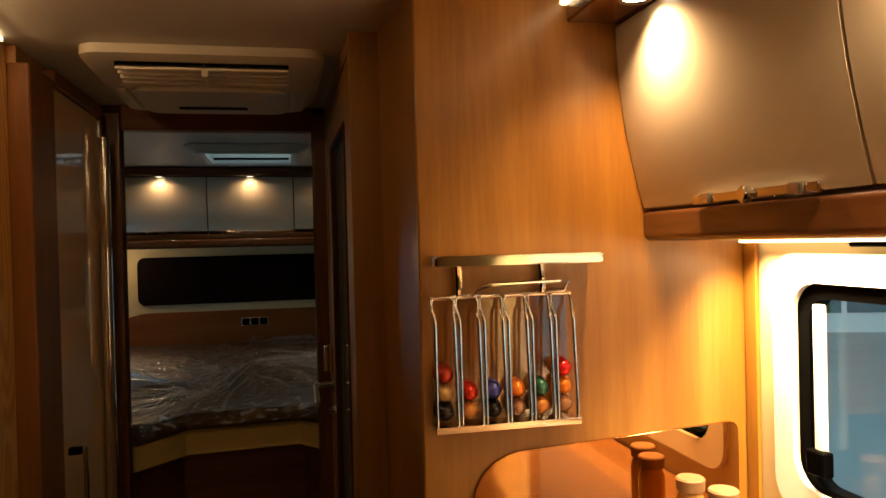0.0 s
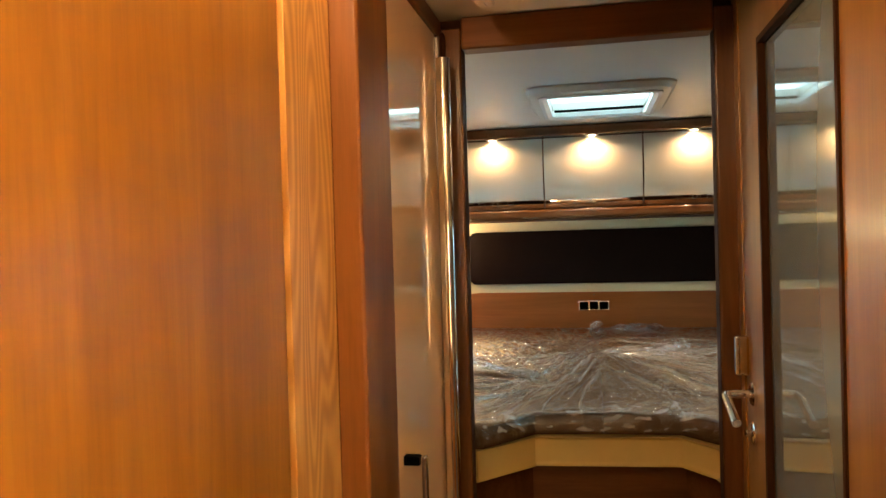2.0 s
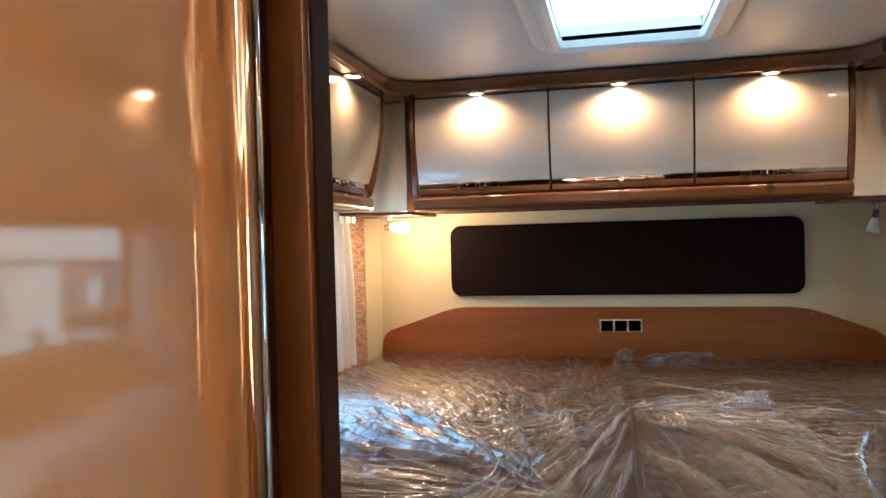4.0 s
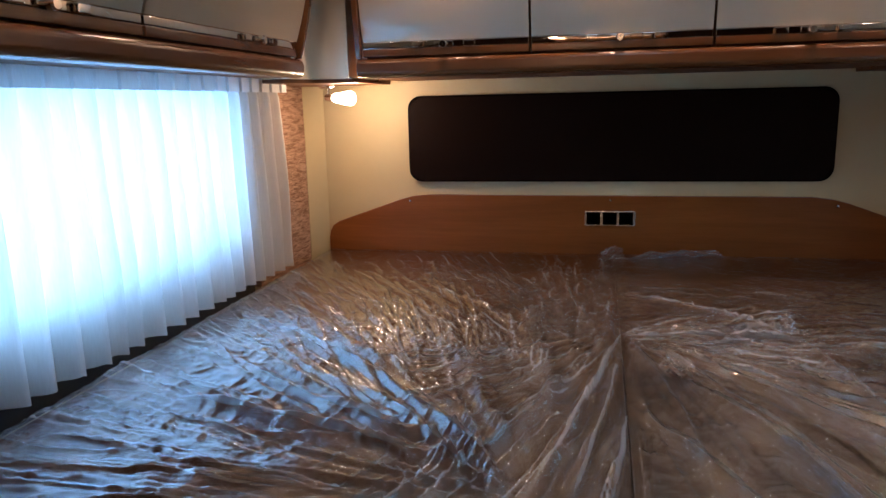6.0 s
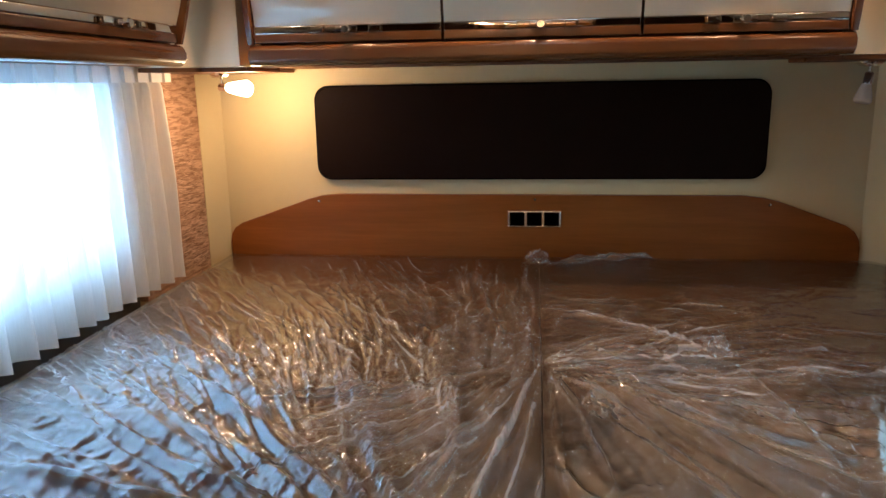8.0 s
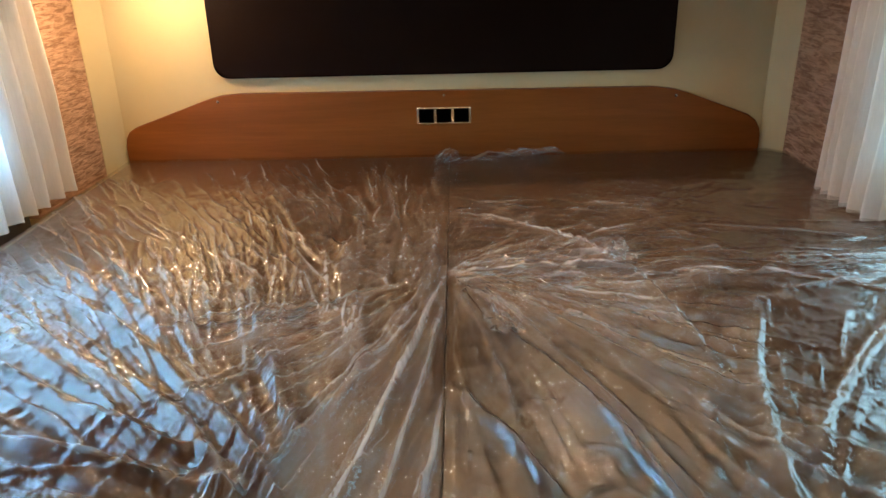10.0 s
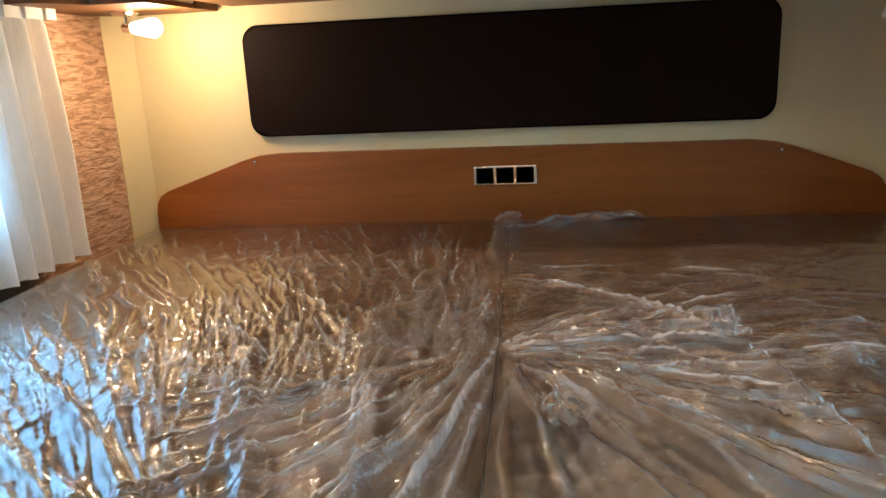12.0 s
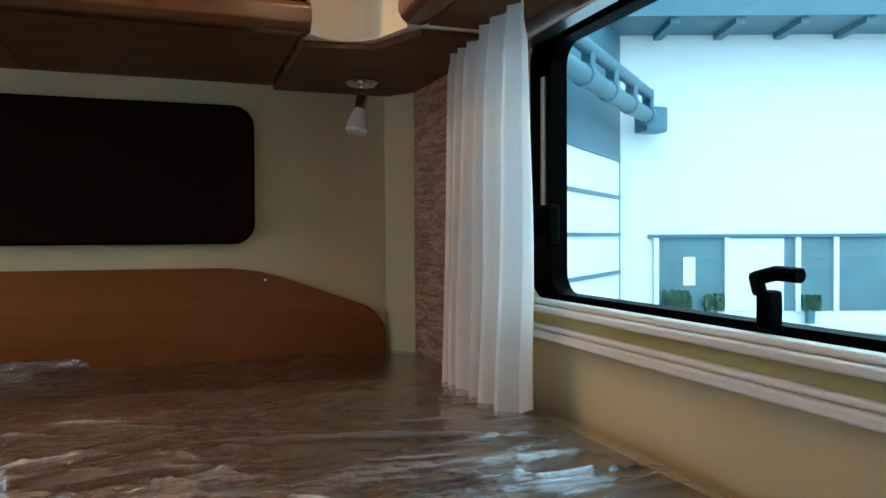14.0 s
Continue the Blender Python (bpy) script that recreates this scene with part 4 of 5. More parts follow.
reading_lamp((-0.845, 5.36, 1.4345), (-0.75, 5.325, 1.388), True)
reading_lamp((0.987, 5.395, 1.4345), (0.972, 5.385, 1.322), False)


def curtain(name, x, y0, y1, z0, z1, pitch, amp, label, seed):
    """A gathered net curtain hanging in uneven pleats."""
    rng = random.Random(seed)
    knots, y = [y0], y0
    while y < y1:
        y += pitch * rng.uniform(0.65, 1.35)
        knots.append(y)
    bm, rows, ny, nz = bmesh.new(), [], int((y1 - y0) / pitch * 14), 22
    for k in range(nz + 1):
        v = k / nz
        z = z0 + (z1 - z0) * v
        row = []
        for i in range(ny + 1):
            y = y0 + (y1 - y0) * i / ny
            j = max(q for q in range(len(knots)) if knots[q] <= y + 1e-9)
            j = min(j, len(knots) - 2)
            ph = 2 * math.pi * (j + (y - knots[j]) / (knots[j + 1] - knots[j]))
            swing = math.sin(ph) + 0.25 * math.sin(2 * ph + 0.6 * j) + 0.35 * noise.noise((y * 9, z * 3, seed))
            fold = amp * (0.45 + 0.75 * (1 - v) ** 0.7 if v < 0.93 else 0.35) * swing
            hem = 0.006 * math.sin(ph + 0.5) * (1 - v) ** 3
            dy = 0.008 * noise.noise((y * 6, z * 4, seed + 5)) * (1 - v)
            row.append(bm.verts.new((x + fold, y + dy, z + hem)))
        rows.append(row)
    for a, b in zip(rows, rows[1:]):
        for i in range(ny):
            bm.faces.new((a[i], a[i + 1], b[i + 1], b[i]))
    ob = solid(name, bm, CURTAIN, label, "curtain")
    ob.data.set_sharp_from_angle(angle=radians(180))
    if y1 - y0 < 0.5:
        return ob
    # pleated heading tape with flat tucks
    bm, cols, lean = bmesh.new(), [], 1 if x < XC else -1
    y, k = y0, 0
    while y < y1 - 0.001:
        w = min(pitch * rng.uniform(0.4, 0.6), y1 - y)
        d = lean * (0.006 if k % 2 else 0.013)
        cols += [(y + 0.001, d), (y + w - 0.001, d)]
        y, k = y + w, k + 1
    low, top = ([bm.verts.new((x + amp * lean + d, yy, z)) for yy, d in cols] for z in (z1 - 0.042, z1 - 0.002))
    for i in range(len(cols) - 1):
        bm.faces.new((low[i], low[i + 1], top[i + 1], top[i]))
    part("heading_tape", bm, HEADING, ob, "pleated heading tape")
    return ob


curtain("curtain", -0.965, 3.32, 5.20, 0.850, 1.452, 0.066, 0.028, "white net curtain drawn across the daylit window", 3)
curtain("curtain", 1.095, 4.855, 5.155, 0.842, 1.452, 0.052, 0.02, "white net curtain gathered at the side of the window", 8)

# bedroom windows
OLIVE = painted("olive_blind_fabric", (0.42, 0.36, 0.14), 0.7, 0.0, 0.08)
w2 = window("window_2", XR, 1, *WIN_BED, "black-framed bedroom window looking into a bright hall")
smooth(part("stay", box(XR + 0.0, XR + 0.012, 4.948, 4.964, 1.146, 1.365, 0.004), STEEL, w2, "steel stay arm"))
smooth(part("latch", box(XR - 0.016, XR + 0.006, 4.905, 4.98, 1.088, 1.155, 0.006, 3), BLACK, w2, "black stay clamp"))
smooth(part("latch_knob", lathe([(0.016, 0), (0.016, 0.012), (0.012, 0.016)], (XR - 0.016, 4.94, 1.122), (-1, 0, 0), 16), BLACK, w2))
hn = smooth(part("handle_base", box(XR - 0.012, XR + 0.010, 4.455, 4.473, 1.010, 1.050, 0.005, 3), BLACK, w2, "black window catch"))
smooth(part("handle_lever", tube([(XR - 0.002, 4.476, 1.048), (XR - 0.014, 4.468, 1.062), (XR - 0.016, 4.44, 1.068), (XR - 0.014, 4.412, 1.067)], 0.0075, 10), BLACK, hn))
window("window_3", XL, -1, *WIN_BED, "daylit bedroom window behind a closed net curtain")
for side, x in ((1, XR), (-1, XL)):
    rail = lambda d0, d1: sorted((x - side * d1, x - side * d0))
    for nm, lab, steps in (("window_sill", "white ridged blind rail under the window", ((0.9975, 1.0065, 0.020), (0.9855, 0.997, 0.027))),
                           ("window_sill_lower", "white ridged lower moulding under the window", ((0.9575, 0.9665, 0.018), (0.9435, 0.957, 0.024)))):
        sill = thing(nm, (x, 4.2, steps[-1][0]), lab, "trim", kind="structure")
        for z0, z1, deep in steps:
            smooth(part("ridge", prism(rrect(*rail(0.002, deep), z0, z1, 0.004), "y", 3.35, 5.03, 0.002), WHITE_TRIM, sill))
    solid("blind_fabric_edge", box(*rail(0.002, 0.010), 3.35, 5.03, 0.9670, 0.9850, 0), OLIVE, "olive blind fabric edge between the rails", "trim", "structure")
    a, b = sorted((x - side * 0.04, x - side * 0.002))
    solid("blind_cassette", box(a, b, 3.35, 5.19, 1.415, 1.446, 0.006, 3), STEEL, "grey metal blind cassette above the window", "trim", "structure")

# ---- bed ----
solid("side_lining", box(XL + 0.001, XL + 0.016, 3.30, 5.09, 0.78, 0.925, 0.003), painted("charcoal_lining", (0.05, 0.05, 0.052), 0.8, 0, 0.1), "charcoal fabric lining below the curtained window", "trim", "structure")
BED_Z, SEAM_X = 0.835, 0.10
bd = thing("bed_base", (XC, 4.5, 0), "built-in rear bed base with a cream padded front", "bed")
foot = [(XL + 0.002, 3.285), (-0.235, 3.285), (-0.097, 3.475), (0.318, 3.505), (0.402, 3.40), (0.402, 3.285), (XR - 0.002, 3.285), (XR - 0.002, YB - 0.002), (XL + 0.002, YB - 0.002)]
inner = [(XL + 0.002, 3.30), (-0.25, 3.30), (-0.108, 3.51), (0.33, 3.54), (0.43, 3.42), (0.43, 3.30), (XR - 0.002, 3.30), (XR - 0.002, YB - 0.002), (XL + 0.002, YB - 0.002)]
smooth(part("base_box", prism(inner, "z", 0.0, 0.69, 0), W_RAIL_X, bd, "dark wood bed box"))
smooth(part("padded_front", prism(foot, "z", 0.692, 0.775, 0.012, seg=3), CREAM_PAD, bd, "cream leatherette padding"))


def lattice(u, v, seed, soft=True):
    """Value noise in 0..1 over arrays, smooth or in flat facets."""
    iu, iv = np.floor(u).astype(np.int64), np.floor(v).astype(np.int64)
    fu, fv = u - iu, v - iv
    if soft:
        fu, fv = fu * fu * (3 - 2 * fu), fv * fv * (3 - 2 * fv)

    def h(a, b):
        n = (a * 374761393 + b * 668265263 + seed * 1442695041) & 0x7FFFFFFF
        n = ((n ^ (n >> 13)) * 1274126177) & 0x7FFFFFFF
        return ((n ^ (n >> 16)) & 0xFFFF) / 65535.0

    return (h(iu, iv) * (1 - fu) + h(iu + 1, iv) * fu) * (1 - fv) + (h(iu, iv + 1) * (1 - fu) + h(iu + 1, iv + 1) * fu) * fv


def ridge(u, v, seed, sharp=2.0):
    return (1 - np.abs(2 * lattice(u, v, seed, False) - 1)) ** sharp


def fan(x, y, pivot, turns, along, seed, sharp):
    """Folds that run towards a pivot: crests of a noise that is drawn out along the radius."""
    px, py = pivot
    r = np.hypot(x - px, y - py)
    a = np.arctan2(y - py, x - px) + 0.10 * (lattice(x * 2.6, y * 2.6, seed + 11) - 0.5) + 0.008 * (lattice(x * 13, y * 13, seed + 12) - 0.5)
    n = lattice(a * turns, r * along + 20, seed)
    lift = np.clip(lattice(a * turns * 0.7 + 5, r * along * 4 + 40, seed + 1) * 1.7 - 0.35, 0, 1)
    return (1 - np.abs(2 * n - 1)) ** sharp * lift, r


def fold(x, y, x0, y0, x1, y1, bend, tall, wide):
    """One long fold from end to end, steep on one side and shallow on the other, thinning out to its ends."""
    dx, dy = x1 - x0, y1 - y0
    length = math.hypot(dx, dy)
    ux, uy = dx / length, dy / length
    u = ((x - x0) * ux + (y - y0) * uy) / length
    v = -(x - x0) * uy + (y - y0) * ux - bend * 4 * u * (1 - u)
    v = v + 0.003 * (lattice(x * 11, y * 11, 77) - 0.5) + 0.001 * np.sin(u * 17 + x0 * 40)
    s = np.clip(np.sin(np.pi * np.clip(u * 0.94 + 0.03, 0, 1)), 0, 1) ** 0.5 * (0.75 + 0.5 * (lattice(u * 9 + x0 * 30, u * 0 + y0 * 20, 5) - 0.3))
    w = np.where(v > 0, wide * 0.55, wide * 1.2) * (0.6 + 0.4 * s)
    crest = s * np.exp(-(v / w) ** 2)
    ditch = s * np.exp(-((v - wide * 1.5) / (wide * 0.8)) ** 2)
    return tall * (crest - 0.3 * ditch), s * np.exp(-(v / (wide * 0.5)) ** 2)


def crumple(x, y, seed, fans, folds, wrinkles, rest):
    """Height and milkiness of polythene.
    fans: (pivot, turns, along, sharp, tallest, sector a0 a1 in degrees, reach r0 r1); folds: the rows of fold() with its milk;
    wrinkles: (count, box x0 x1 y0 y1, pivot, spread in degrees, longest, tallest, broadest, milk); rest: strength of the fine crinkles."""
    h, cr = np.zeros_like(x), np.zeros_like(x)
    for k, (pivot, turns, along, sharp, tallest, a0, a1, r0, r1) in enumerate(fans):
        g, r = fan(x, y, pivot, turns, along, seed + 20 * k, sharp)
        a = np.degrees(np.arctan2(y - pivot[1], x - pivot[0]))
        a = np.where(a < -100, a + 360, a)
        mask = np.clip((a - a0) / 12, 0, 1) * np.clip((a1 - a) / 12, 0, 1) * np.clip((r - r0) / 0.12, 0, 1) * np.clip((r1 - r) / 0.3, 0, 1)
        h += tallest * g * mask
        cr += 0.30 * mask * np.clip(g - 0.70, 0, 1) / 0.30 * lattice(x * 9, y * 9, seed + k)
    for x0, y0, x1, y1, bend, tall, wide, milk in folds:
        dh, dc = fold(x, y, x0, y0, x1, y1, bend, tall, wide)
        h += dh
        cr = np.maximum(cr, milk * dc)
    rng = np.random.RandomState(seed)
    for count, (bx0, bx1, by0, by1), (px, py), spread, longest, tallest, broad, milk in wrinkles:
        for _ in range(count):
            cx, cy = rng.uniform(bx0, bx1), rng.uniform(by0, by1)
            a = math.atan2(py - cy, px - cx) + radians(rng.normal(0, spread)) + 0.25 * (float(lattice(np.array(cx * 3.0), np.array(cy * 3.0), seed + 9)) - 0.5)
            length, w = longest * rng.uniform(0.35, 1.0), broad * rng.uniform(0.5, 1.0)
            tall, bend, white = tallest * rng.uniform(0.35, 1.0), rng.normal(0, 0.05), milk * rng.rand() ** 2
            i0, i1 = np.searchsorted(y[:, 0], (cy - length / 2, cy + length / 2)) if y[0, 0] < y[-1, 0] else (0, len(y))
            j0, j1 = np.searchsorted(x[0], (cx - length / 2, cx + length / 2))
            i0 = max(i0 - 60, 0)
            if i1 <= i0 or j1 <= j0:
                continue
            dx, dy = x[i0:i1, j0:j1] - cx, y[i0:i1, j0:j1] - cy
            u = (dx * math.cos(a) + dy * math.sin(a)) / length * 2
            v = -dx * math.sin(a) + dy * math.cos(a) - bend * u * u * length + 0.0008 * np.sin(u * 4 + cx * 60)
            s = np.clip(1 - u * u, 0, 1) ** 0.7
            side = np.where(v > 0, w * 0.6, w * 1.4) * (0.5 + 0.5 * s)
            h[i0:i1, j0:j1] += tall * s * np.clip(1 - np.abs(v) / side, 0, 1) ** 1.3
            cr[i0:i1, j0:j1] = np.maximum(cr[i0:i1, j0:j1], white * s * np.clip(1 - np.abs(v) / (w * 0.7), 0, 1))
    wx = x + 0.05 * lattice(x * 5, y * 5, seed + 3)
    wy = y + 0.05 * lattice(x * 5 + 9, y * 5, seed + 4)
    on = np.clip(lattice(wx * 3.1, wy * 3.1, seed + 80) * 2 - 0.3, 0.3, 1) * np.clip((5.46 - y) * 2.2, 0.2, 1) * rest
    g1 = ridge(wx * 12 + wy * 5, wy * 9 - wx * 4, seed + 50, 2.0)
    g2 = ridge(wx * 30 - wy * 12, wy * 22 + wx * 6, seed + 60, 2.0)
    g3 = ridge(wx * 75, wy * 62, seed + 70, 2)
    h += on * (0.0055 * g1 + 0.0046 * g2 + 0.0018 * g3)
    cr += on * (0.16 * g1 ** 6 + 0.16 * g2 ** 6 + 0.08 * g3 ** 4)
    return h, np.clip(cr, 0, 1.2)


def film(name, xs, front, y1, seed, fans, folds, wrinkles, rest, parent, overhang=0.05, step=0.0036):
    """A crumpled sheet over a mattress top, falling over its edges; front(x): where the foot edge lies."""
    x0, x1 = xs
    nx, ny = int((x1 - x0) / step), int((y1 - 3.4) / step)
    u, v = np.linspace(0, 1, nx + 1), np.linspace(0, 1, ny + 1)
    gx = np.repeat((x0 + (x1 - x0) * u)[None, :], ny + 1, 0)
    yf = front(gx)
    hang = overhang / (y1 - yf)
    vv = v[:, None] * (1 + hang) - hang
    gy = yf + (y1 - yf) * np.maximum(vv, -0.012)
    drop = np.maximum(-vv, 0) * (y1 - yf)
    h, cr = crumple(gx, gy - drop * 0.8, seed, fans, folds, wrinkles, rest)
    edge = np.minimum(np.minimum(gx - x0, x1 - gx), y1 - gy)
    h *= np.clip(edge / 0.02, 0.45, 1)
    cr = np.clip(cr + np.clip(1 - (gy - yf) / 0.16, 0, 1) * 0.7 * np.clip(lattice(gx * 30 + drop * 70, (gy - drop) * 55 + gx * 9, seed + 31) * 1.2 - 0.5, 0, 1), 0, 1)
    sag = 0.004 * np.exp(-edge / 0.002) * np.clip((4.62 - gy) * 6, 0.0, 1) * (0.4 + 0.9 * lattice(gy * 22, gx, seed + 2))
    z = BED_Z + 0.006 + h - sag - np.where(drop > 0, drop + 0.0, 0)
    gy = gy - np.where(drop > 0, 0.9 * h + 0.006, 0)
    co = np.stack([gx, gy, z], -1).reshape(-1, 3)
    idx = np.arange((nx + 1) * (ny + 1)).reshape(ny + 1, nx + 1)
    faces = np.stack([idx[:-1, :-1], idx[:-1, 1:], idx[1:, 1:], idx[1:, :-1]], -1).reshape(-1, 4)
    me = bpy.data.meshes.new(name)
    me.from_pydata(co.tolist(), [], faces.tolist())
    att = me.attributes.new("crease", "FLOAT", "POINT")
    att.data.foreach_set("value", np.clip(cr, 0, 1).reshape(-1).astype(np.float32))
    me.materials.append(FILM)
    me.shade_smooth()
    ob = new(name, me)
    ob.parent = parent
    ob.matrix_parent_inverse = Matrix.Translation(-parent.location)
    return tagged(ob, "crumpled clear plastic wrapping")


def front_left(x):
    return np.interp(x, [-0.93, -0.225, -0.095, 0.10], [3.31, 3.31, 3.485, 3.50])


def front_right(x):
    return np.interp(x, [0.10, 0.32, 0.405, 1.07], [3.50, 3.515, 3.42, 3.31])


def mattress(outline, label, film_args):
    xs, ys = [p[0] for p in outline], [p[1] for p in outline]
    m = thing("mattress", (sum(xs) / len(xs), sum(ys) / len(ys), 0.777), label, "mattress", "bed mattresses")
    smooth(part("core", prism(outline, "z", 0.777, BED_Z, 0.003, seg=2), MATTRESS, m, "brown fabric mattress core"))
    film("plastic_wrap", *film_args, m)


XA, XB = -0.925, 1.14
P_FOOT, P_SEAM, P_SIDE = (-0.01, 3.86), (0.105, 4.62), (0.48, 3.78)
# long folds: from, to, bend, height, width, milk
FOLDS_LEFT = [
    (-0.80, 4.62, -0.25, 4.16, 0.030, 0.020, 0.016, 0.12), (-0.62, 4.26, -0.18, 4.02, -0.010, 0.020, 0.015, 0.10),
    (-0.66, 4.10, -0.14, 3.95, 0.012, 0.026, 0.020, 0.08), (-0.38, 4.22, -0.13, 3.90, 0.025, 0.020, 0.015, 0.20),
    (-0.28, 4.18, -0.08, 3.90, 0.025, 0.018, 0.012, 0.22), (0.100, 4.63, -0.05, 3.86, 0.012, 0.009, 0.009, 0.60),
    (0.096, 4.50, 0.00, 3.80, 0.010, 0.010, 0.008, 0.45), (0.098, 4.18, 0.065, 3.86, 0.004, 0.011, 0.009, 0.60),
    (-0.09, 5.46, 0.03, 4.64, -0.015, 0.011, 0.012, 0.26), (0.08, 4.60, -0.11, 4.02, 0.012, 0.013, 0.010, 0.30)]
FOLDS_RIGHT = [
    (0.22, 4.33, 0.41, 3.84, 0.016, 0.020, 0.014, 0.12), (0.29, 4.27, 0.44, 3.80, 0.014, 0.018, 0.013, 0.12),
    (0.112, 4.20, 0.29, 3.84, 0.010, 0.018, 0.012, 0.12), (0.112, 4.60, 0.47, 4.60, 0.018, 0.013, 0.010, 0.80),
    (0.47, 4.575, 0.98, 4.46, 0.060, 0.012, 0.010, 0.65), (0.115, 4.97, 0.455, 4.66, 0.030, 0.012, 0.011, 0.60),
    (0.66, 4.42, 0.52, 3.90, -0.030, 0.009, 0.015, 0.20), (0.95, 4.46, 0.60, 4.06, -0.020, 0.008, 0.012, 0.30),
    (0.114, 4.56, 0.20, 4.10, 0.014, 0.014, 0.010, 0.30), (0.47, 4.60, 0.52, 4.22, 0.012, 0.012, 0.010, 0.20), (0.62, 4.86, 1.10, 4.72, 0.020, 0.010, 0.014, 0.16)]
mattress([(XA, 3.315), (-0.225, 3.315), (-0.097, 3.49), (SEAM_X - 0.0002, 3.505), (SEAM_X - 0.0002, 5.53), (XA, 5.53)],
         "brown mattress wrapped in crumpled clear plastic", ((XA - 0.004, SEAM_X - 0.0001), front_left, 5.533, 5, [
             (P_FOOT, 11.0, 0.5, 2.2, 0.013, 60, 262, 0.06, 1.15), (P_FOOT, 25.0, 0.7, 2.2, 0.010, 60, 262, 0.15, 1.15),
             (P_SEAM, 28.0, 0.6, 2.4, 0.011, 225, 275, 0.03, 0.95)], FOLDS_LEFT, [
             (190, (-0.95, -0.05, 3.75, 4.75), P_FOOT, 4, 0.50, 0.0075, 0.0090, 0.45), (340, (-0.90, 0.08, 4.35, 5.36), P_FOOT, 4, 0.30, 0.0080, 0.0080, 0.50),
             (70, (-0.28, 0.09, 3.6, 4.45), P_SEAM, 3, 0.50, 0.009, 0.0085, 0.55), (80, (-0.45, 0.09, 4.6, 5.46), (0.08, 4.2), 4, 0.34, 0.007, 0.008, 0.50),
             (140, (-0.95, 0.09, 3.4, 5.10), (-0.4, 4.2), 70, 0.06, 0.004, 0.006, 0.25)], 0.85))
mattress([(SEAM_X + 0.0002, 3.505), (0.318, 3.52), (0.41, 3.42), (0.41, 3.315), (XB, 3.315), (XB, 5.53), (SEAM_X + 0.0002, 5.53)],
         "brown mattress wrapped in crumpled clear plastic beside the open window", ((SEAM_X + 0.0001, XB + 0.004), front_right, 5.533, 17, [
             (P_SEAM, 15.0, 0.5, 2.4, 0.011, -95, -30, 0.05, 1.2), (P_SEAM, 30.0, 1.0, 2.2, 0.009, -95, 45, 0.04, 0.8),
             (P_SIDE, 9.0, 0.9, 2.8, 0.005, -20, 110, 0.10, 1.0), (P_SIDE, 17.0, 1.6, 1.8, 0.003, -20, 120, 0.15, 1.3)], FOLDS_RIGHT, [
             (60, (0.11, 0.55, 3.6, 4.50), P_SEAM, 4, 0.42, 0.008, 0.008, 0.40), (70, (0.11, 0.50, 4.40, 4.85), P_SEAM, 8, 0.26, 0.008, 0.008, 0.50),
             (60, (0.15, 1.10, 4.52, 4.72), (4.0, 4.55), 6, 0.28, 0.009, 0.008, 0.50), (70, (0.45, 1.12, 3.6, 4.50), P_SIDE, 8, 0.26, 0.004, 0.008, 0.20),
             (60, (0.12, 1.12, 4.65, 5.05), (-2.0, 5.3), 14, 0.18, 0.006, 0.008, 0.30), (300, (0.12, 1.12, 3.5, 4.80), (0.5, 4.3), 70, 0.07, 0.0045, 0.006, 0.30)], 0.95))

# loose scraps of the wrapping
def scrap(place, wide, high, tilt, seed, label, milk=0.5):
    """A small crumpled flap of polythene."""
    m = pose(*place, tilt, 0, 15)
    n, k = 16, 14
    co, cr = [], []
    for j in range(k + 1):
        for i in range(n + 1):
            u, v = i / n - 0.5, j / k
            w = 0.020 * noise.noise((u * 5, v * 4, seed)) + 0.007 * noise.noise((u * 13, v * 11, seed + 3))
            co.append(m @ Vector((u * wide * (1 - 0.35 * v) + 0.01 * noise.noise((v * 5, seed, 1)), w, v * high * (1 + 0.25 * noise.noise((u * 6, seed, 2))))))
            cr.append(milk * (0.6 + abs(noise.noise((u * 11, v * 9, seed + 7)))))
    me = bpy.data.meshes.new("plastic_flap")
    me.from_pydata([tuple(c) for c in co], [], [(j * (n + 1) + i, j * (n + 1) + i + 1, (j + 1) * (n + 1) + i + 1, (j + 1) * (n + 1) + i) for j in range(k) for i in range(n)])
    me.attributes.new("crease", "FLOAT", "POINT").data.foreach_set("value", np.array(cr, np.float32))
    me.materials.append(FILM)
    me.shade_smooth()
    return tagged(new("plastic_flap", me), label, "plastic wrap")


scrap((0.09, 5.44, 0.838), 0.085, 0.062, 34, 4, "crumpled clear plastic flap standing up at the bed seam", 0.22)
scrap((0.30, 5.49, 0.838), 0.36, 0.04, 40, 9, "crumpled clear plastic edge along the headboard", 0.22)
scrap((0.207, 4.325, 0.866), 0.06, 0.085, -90, 12, "glinting clear plastic sticker on the wrapping", 0.06)
scrap((0.452, 4.625, 0.858), 0.075, 0.05, -52, 21, "crumpled knot of clear plastic on the wrapping", 0.30)

# ---- the hall outside ----
HALL_WALL = painted("hall_white_wall", (0.82, 0.84, 0.84), 0.7, 0.0, 0.02, 0.3, 0.0)
HALL_STEEL = painted("hall_grey_steel", (0.06, 0.17, 0.22), 0.5, 0.0, 0.08, 1.0, 0.0)
HALL_FLOOR = painted("hall_floor_screed", (0.30, 0.32, 0.33), 0.4, 0.1, 0.12, 1.2, 0.05, 12)
OFFICE_DIM = painted("dim_office_sheet", (0.10, 0.20, 0.23), 0.6, 0.0, 0.2, 0.8, 0.0)
solid("ground", box(-40, 60, -40, 60, -0.75, -0.7, 0), HALL_FLOOR, "grey screed floor of the hall", "floor", "structure")
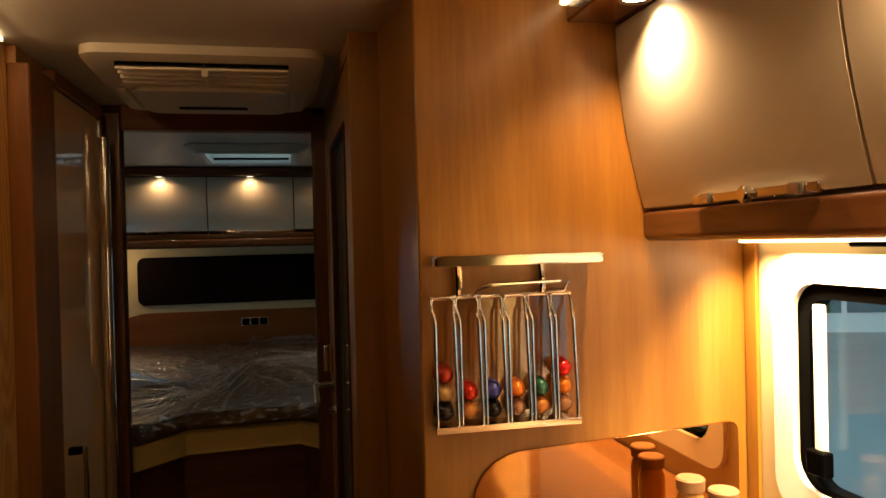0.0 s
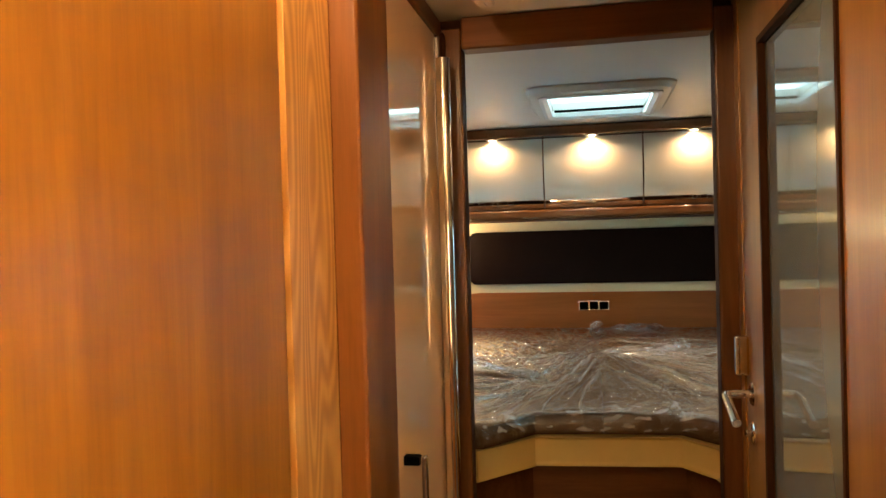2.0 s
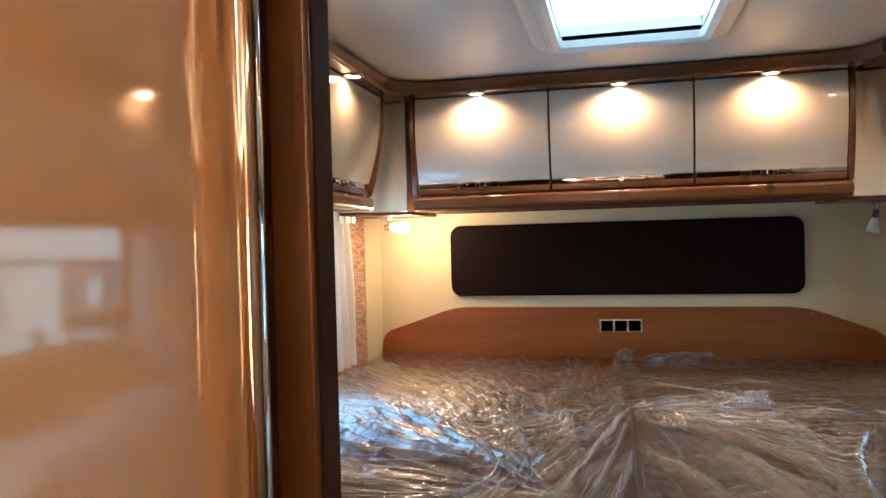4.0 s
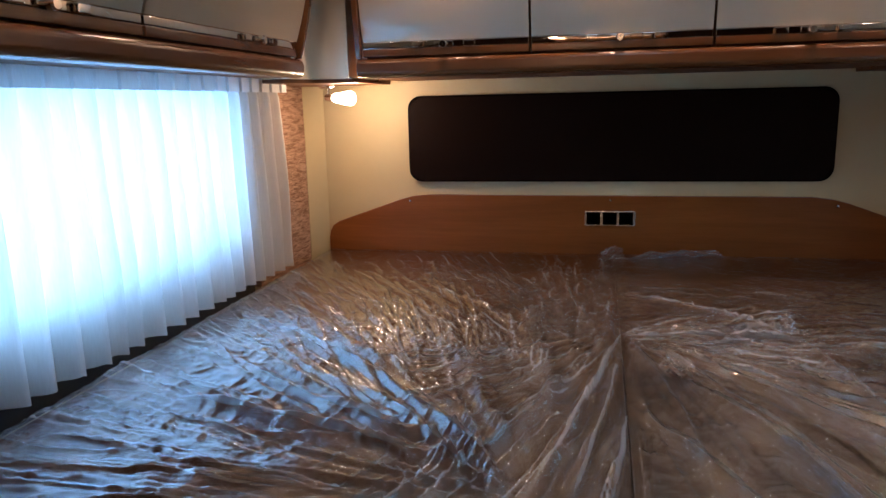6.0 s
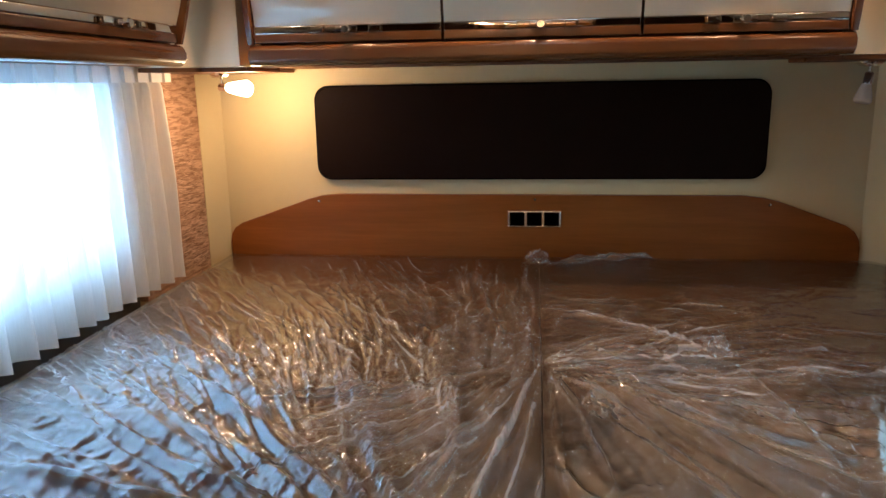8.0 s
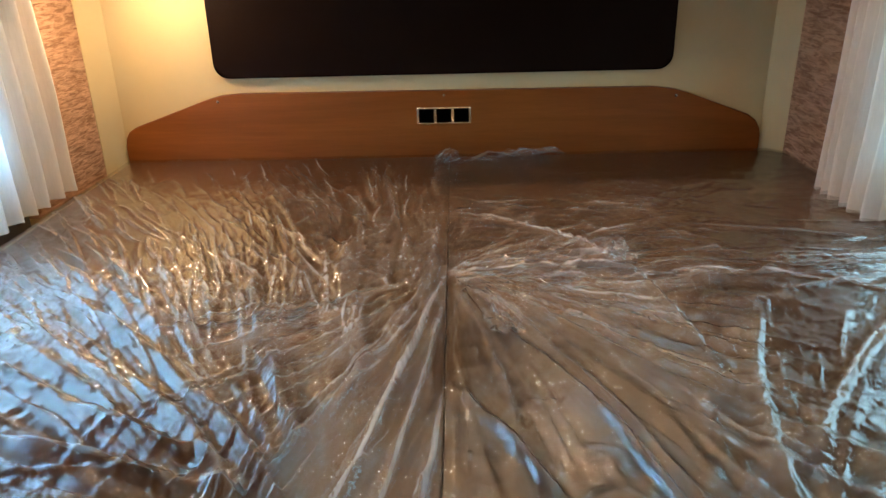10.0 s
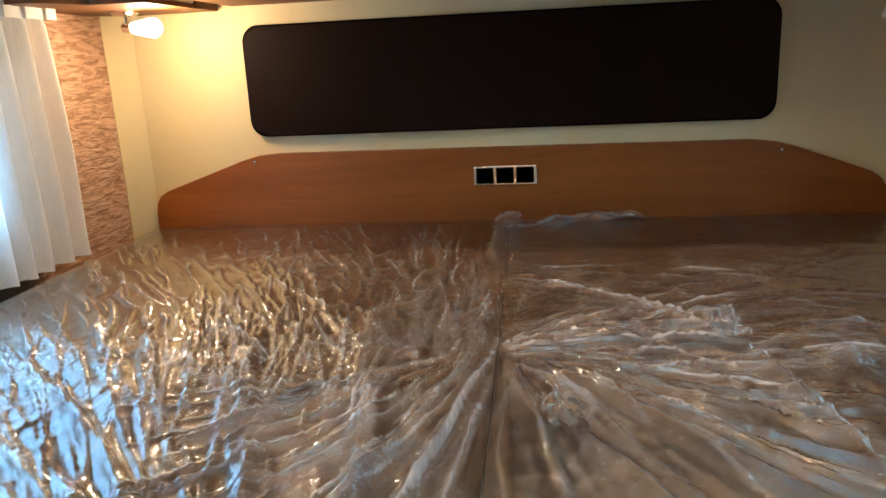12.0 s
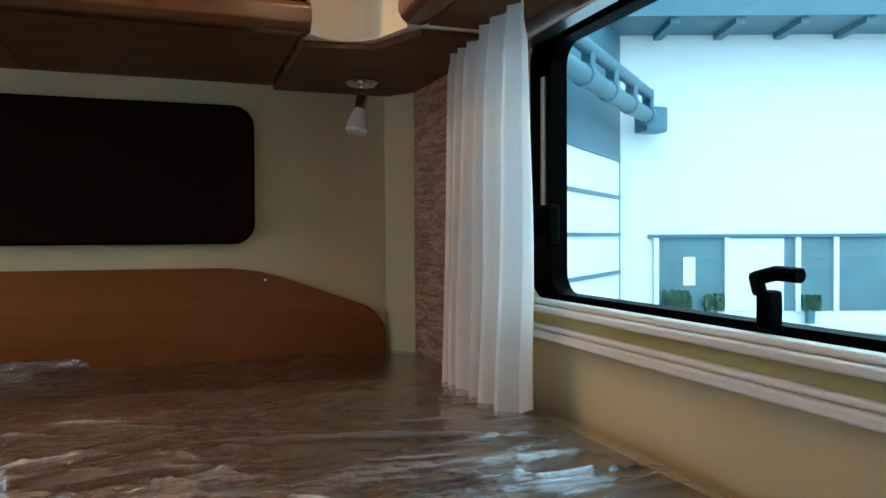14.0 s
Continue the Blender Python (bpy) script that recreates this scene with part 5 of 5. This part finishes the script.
PICTURE = painted("dark_picture", (0.04, 0.06, 0.08), 0.5, 0.0, 0.3, 3.0, 0.0)
LEAF = painted("plant_green", (0.03, 0.10, 0.05), 0.6, 0.0, 0.3, 6.0, 0.0)
CORNER = Vector((8.29, 15.6, 0))


def hall_plane(direction, a0, a1, z0, z1, d0, d1, bm=None):
    """A slab along a compass direction from the hall's corner; d: depth towards the vehicle."""
    c, s = math.sin(radians(direction)), math.cos(radians(direction))
    n = Vector((-s, c, 0)) if Vector((-s, c, 0)).dot(Vector((0, 3, 0)) - CORNER) > 0 else Vector((s, -c, 0))
    bm = bm or bmesh.new()
    vs = [bm.verts.new(CORNER + Vector((c, s, 0)) * a + n * d + Vector((0, 0, z))) for a in (a0, a1) for d in (d0, d1) for z in (z0, z1)]
    for q in ((0, 1, 3, 2), (4, 6, 7, 5), (0, 4, 5, 1), (2, 3, 7, 6), (0, 2, 6, 4), (1, 5, 7, 3)):
        bm.faces.new([vs[i] for i in q])
    return bm


WD, GDIR = 110, 47.5 + 180
solid("hall_wall_white", hall_plane(WD, 0, 22, -0.7, 4.8, -0.3, 0), HALL_WALL, "plain white wall of the hall", "wall", "structure")
solid("hall_wall_gate", hall_plane(GDIR, 0, 9, -0.7, 6.5, -0.3, 0), HALL_STEEL, "grey steel wall of the hall", "wall", "structure")
gate = thing("sectional_gate", (CORNER.x - 1.5, CORNER.y - 1.5, -0.7), "white sectional hall gate with glazed panels", "gate")
for i in range(4):
    z = -0.17 + 0.67 * i
    smooth(part("panel", hall_plane(GDIR, 0.3, 5.5, z, z + 0.61, 0.01, 0.05), HALL_WALL, gate))
    smooth(part("panel_rail", hall_plane(GDIR, 0.3, 5.5, z + 0.61, z + 0.668, 0.01, 0.09), HALL_STEEL, gate))
pipe = thing("gate_drive", (CORNER.x - 1, CORNER.y - 1, 3.2), "grey round gate spring shaft below the beams", "gate shaft")
gd = Vector((math.sin(radians(GDIR)), math.cos(radians(GDIR)), 0))
smooth(part("shaft", tube([CORNER + gd * 0.2 + Vector((0.35, -0.5, 3.2)), CORNER + gd * 5.5 + Vector((0.35, -0.5, 3.2))], 0.13, 12), HALL_STEEL, pipe))
smooth(part("second_shaft", tube([CORNER + gd * 0.4 + Vector((0.35, -0.5, 3.6)), CORNER + gd * 5.5 + Vector((0.35, -0.5, 3.6))], 0.1, 12), HALL_STEEL, pipe))
for k in (0.3, 1.5, 2.7, 3.9):
    o = CORNER + gd * k + Vector((0.35, -0.5, 0))
    smooth(part("bracket", box(o.x - 0.04, o.x + 0.04, o.y - 0.10, o.y + 0.16, 3.12, 3.68, 0.02), HALL_STEEL, pipe))
    smooth(part("drum", tube([o + gd * 0.12 + Vector((0, 0, 3.2)), o + gd * 0.3 + Vector((0, 0, 3.2))], 0.16, 14), HALL_STEEL, pipe))
smooth(part("motor", box(CORNER.x + 0.05, CORNER.x + 0.5, CORNER.y - 0.75, CORNER.y - 0.35, 2.95, 3.4, 0.04), HALL_STEEL, pipe))
of = thing("office_front", (CORNER.x + 4, CORNER.y - 1, -0.7), "glazed office front at the foot of the hall wall", "office")
# opaque grey-teal sheet on the wall, its colour standing for the dim room inside
smooth(part("opening", hall_plane(WD, 0.6, 9.5, -0.28, 1.08, 0.005, 0.02), OFFICE_DIM, of))
for a in (0.6, 1.9, 3.2, 3.9, 5.0, 6.3, 7.6):
    smooth(part("mullion", hall_plane(WD, a, a + 0.09, -0.28, 1.08, 0.02, 0.08), HALL_WALL, of))
smooth(part("lintel", hall_plane(WD, 0.5, 9.6, 1.08, 1.14, 0.005, 0.09), HALL_STEEL, of))
for a, w in ((1.15, 0.22), (5.25, 0.42), (5.85, 0.36)):
    smooth(part("picture", hall_plane(WD, a, a + w, 0.2, 0.72, 0.021, 0.03), HALL_WALL if a < 1.5 else PICTURE, of))
smooth(part("curtain_panel", hall_plane(WD, 1.95, 3.0, -0.28, 1.06, 0.021, 0.03), HALL_WALL, of, "white vertical blind"))
for a, w, z in ((0.75, 0.5, 0.05), (1.5, 0.35, -0.02), (3.3, 0.3, -0.05)):
    plant = tagged(new("potted_plant"), "small green potted plant behind the office glass", "plant", "office plants")
    rnd, bm = random.Random(int(a * 100)), bmesh.new()
    for _ in range(60):
        c, e = rnd.uniform(0, w), rnd.uniform(0.05, 0.28)
        hall_plane(WD, a + c, a + c + 0.03, -0.28 + e * rnd.random(), -0.2 + e + z, 0.03 + 0.1 * rnd.random(), 0.16, bm)
    part("foliage", bm, LEAF, plant)
    part("pot", hall_plane(WD, a + w * 0.3, a + w * 0.7, -0.5, -0.25, 0.03, 0.16), HALL_STEEL, plant)
solid("hall_eaves", hall_plane(WD, -0.5, 22, 4.8, 5.3, -0.3, 1.2), HALL_STEEL, "grey steel roof edge of the hall", "roof", "structure")
for i in range(14):
    solid("roof_rib", hall_plane(WD, 0.6 + 1.1 * i, 0.75 + 1.1 * i, 4.7, 4.8, 0.02, 1.1), HALL_STEEL, "grey steel roof rib of the hall", "roof rib", "structure")
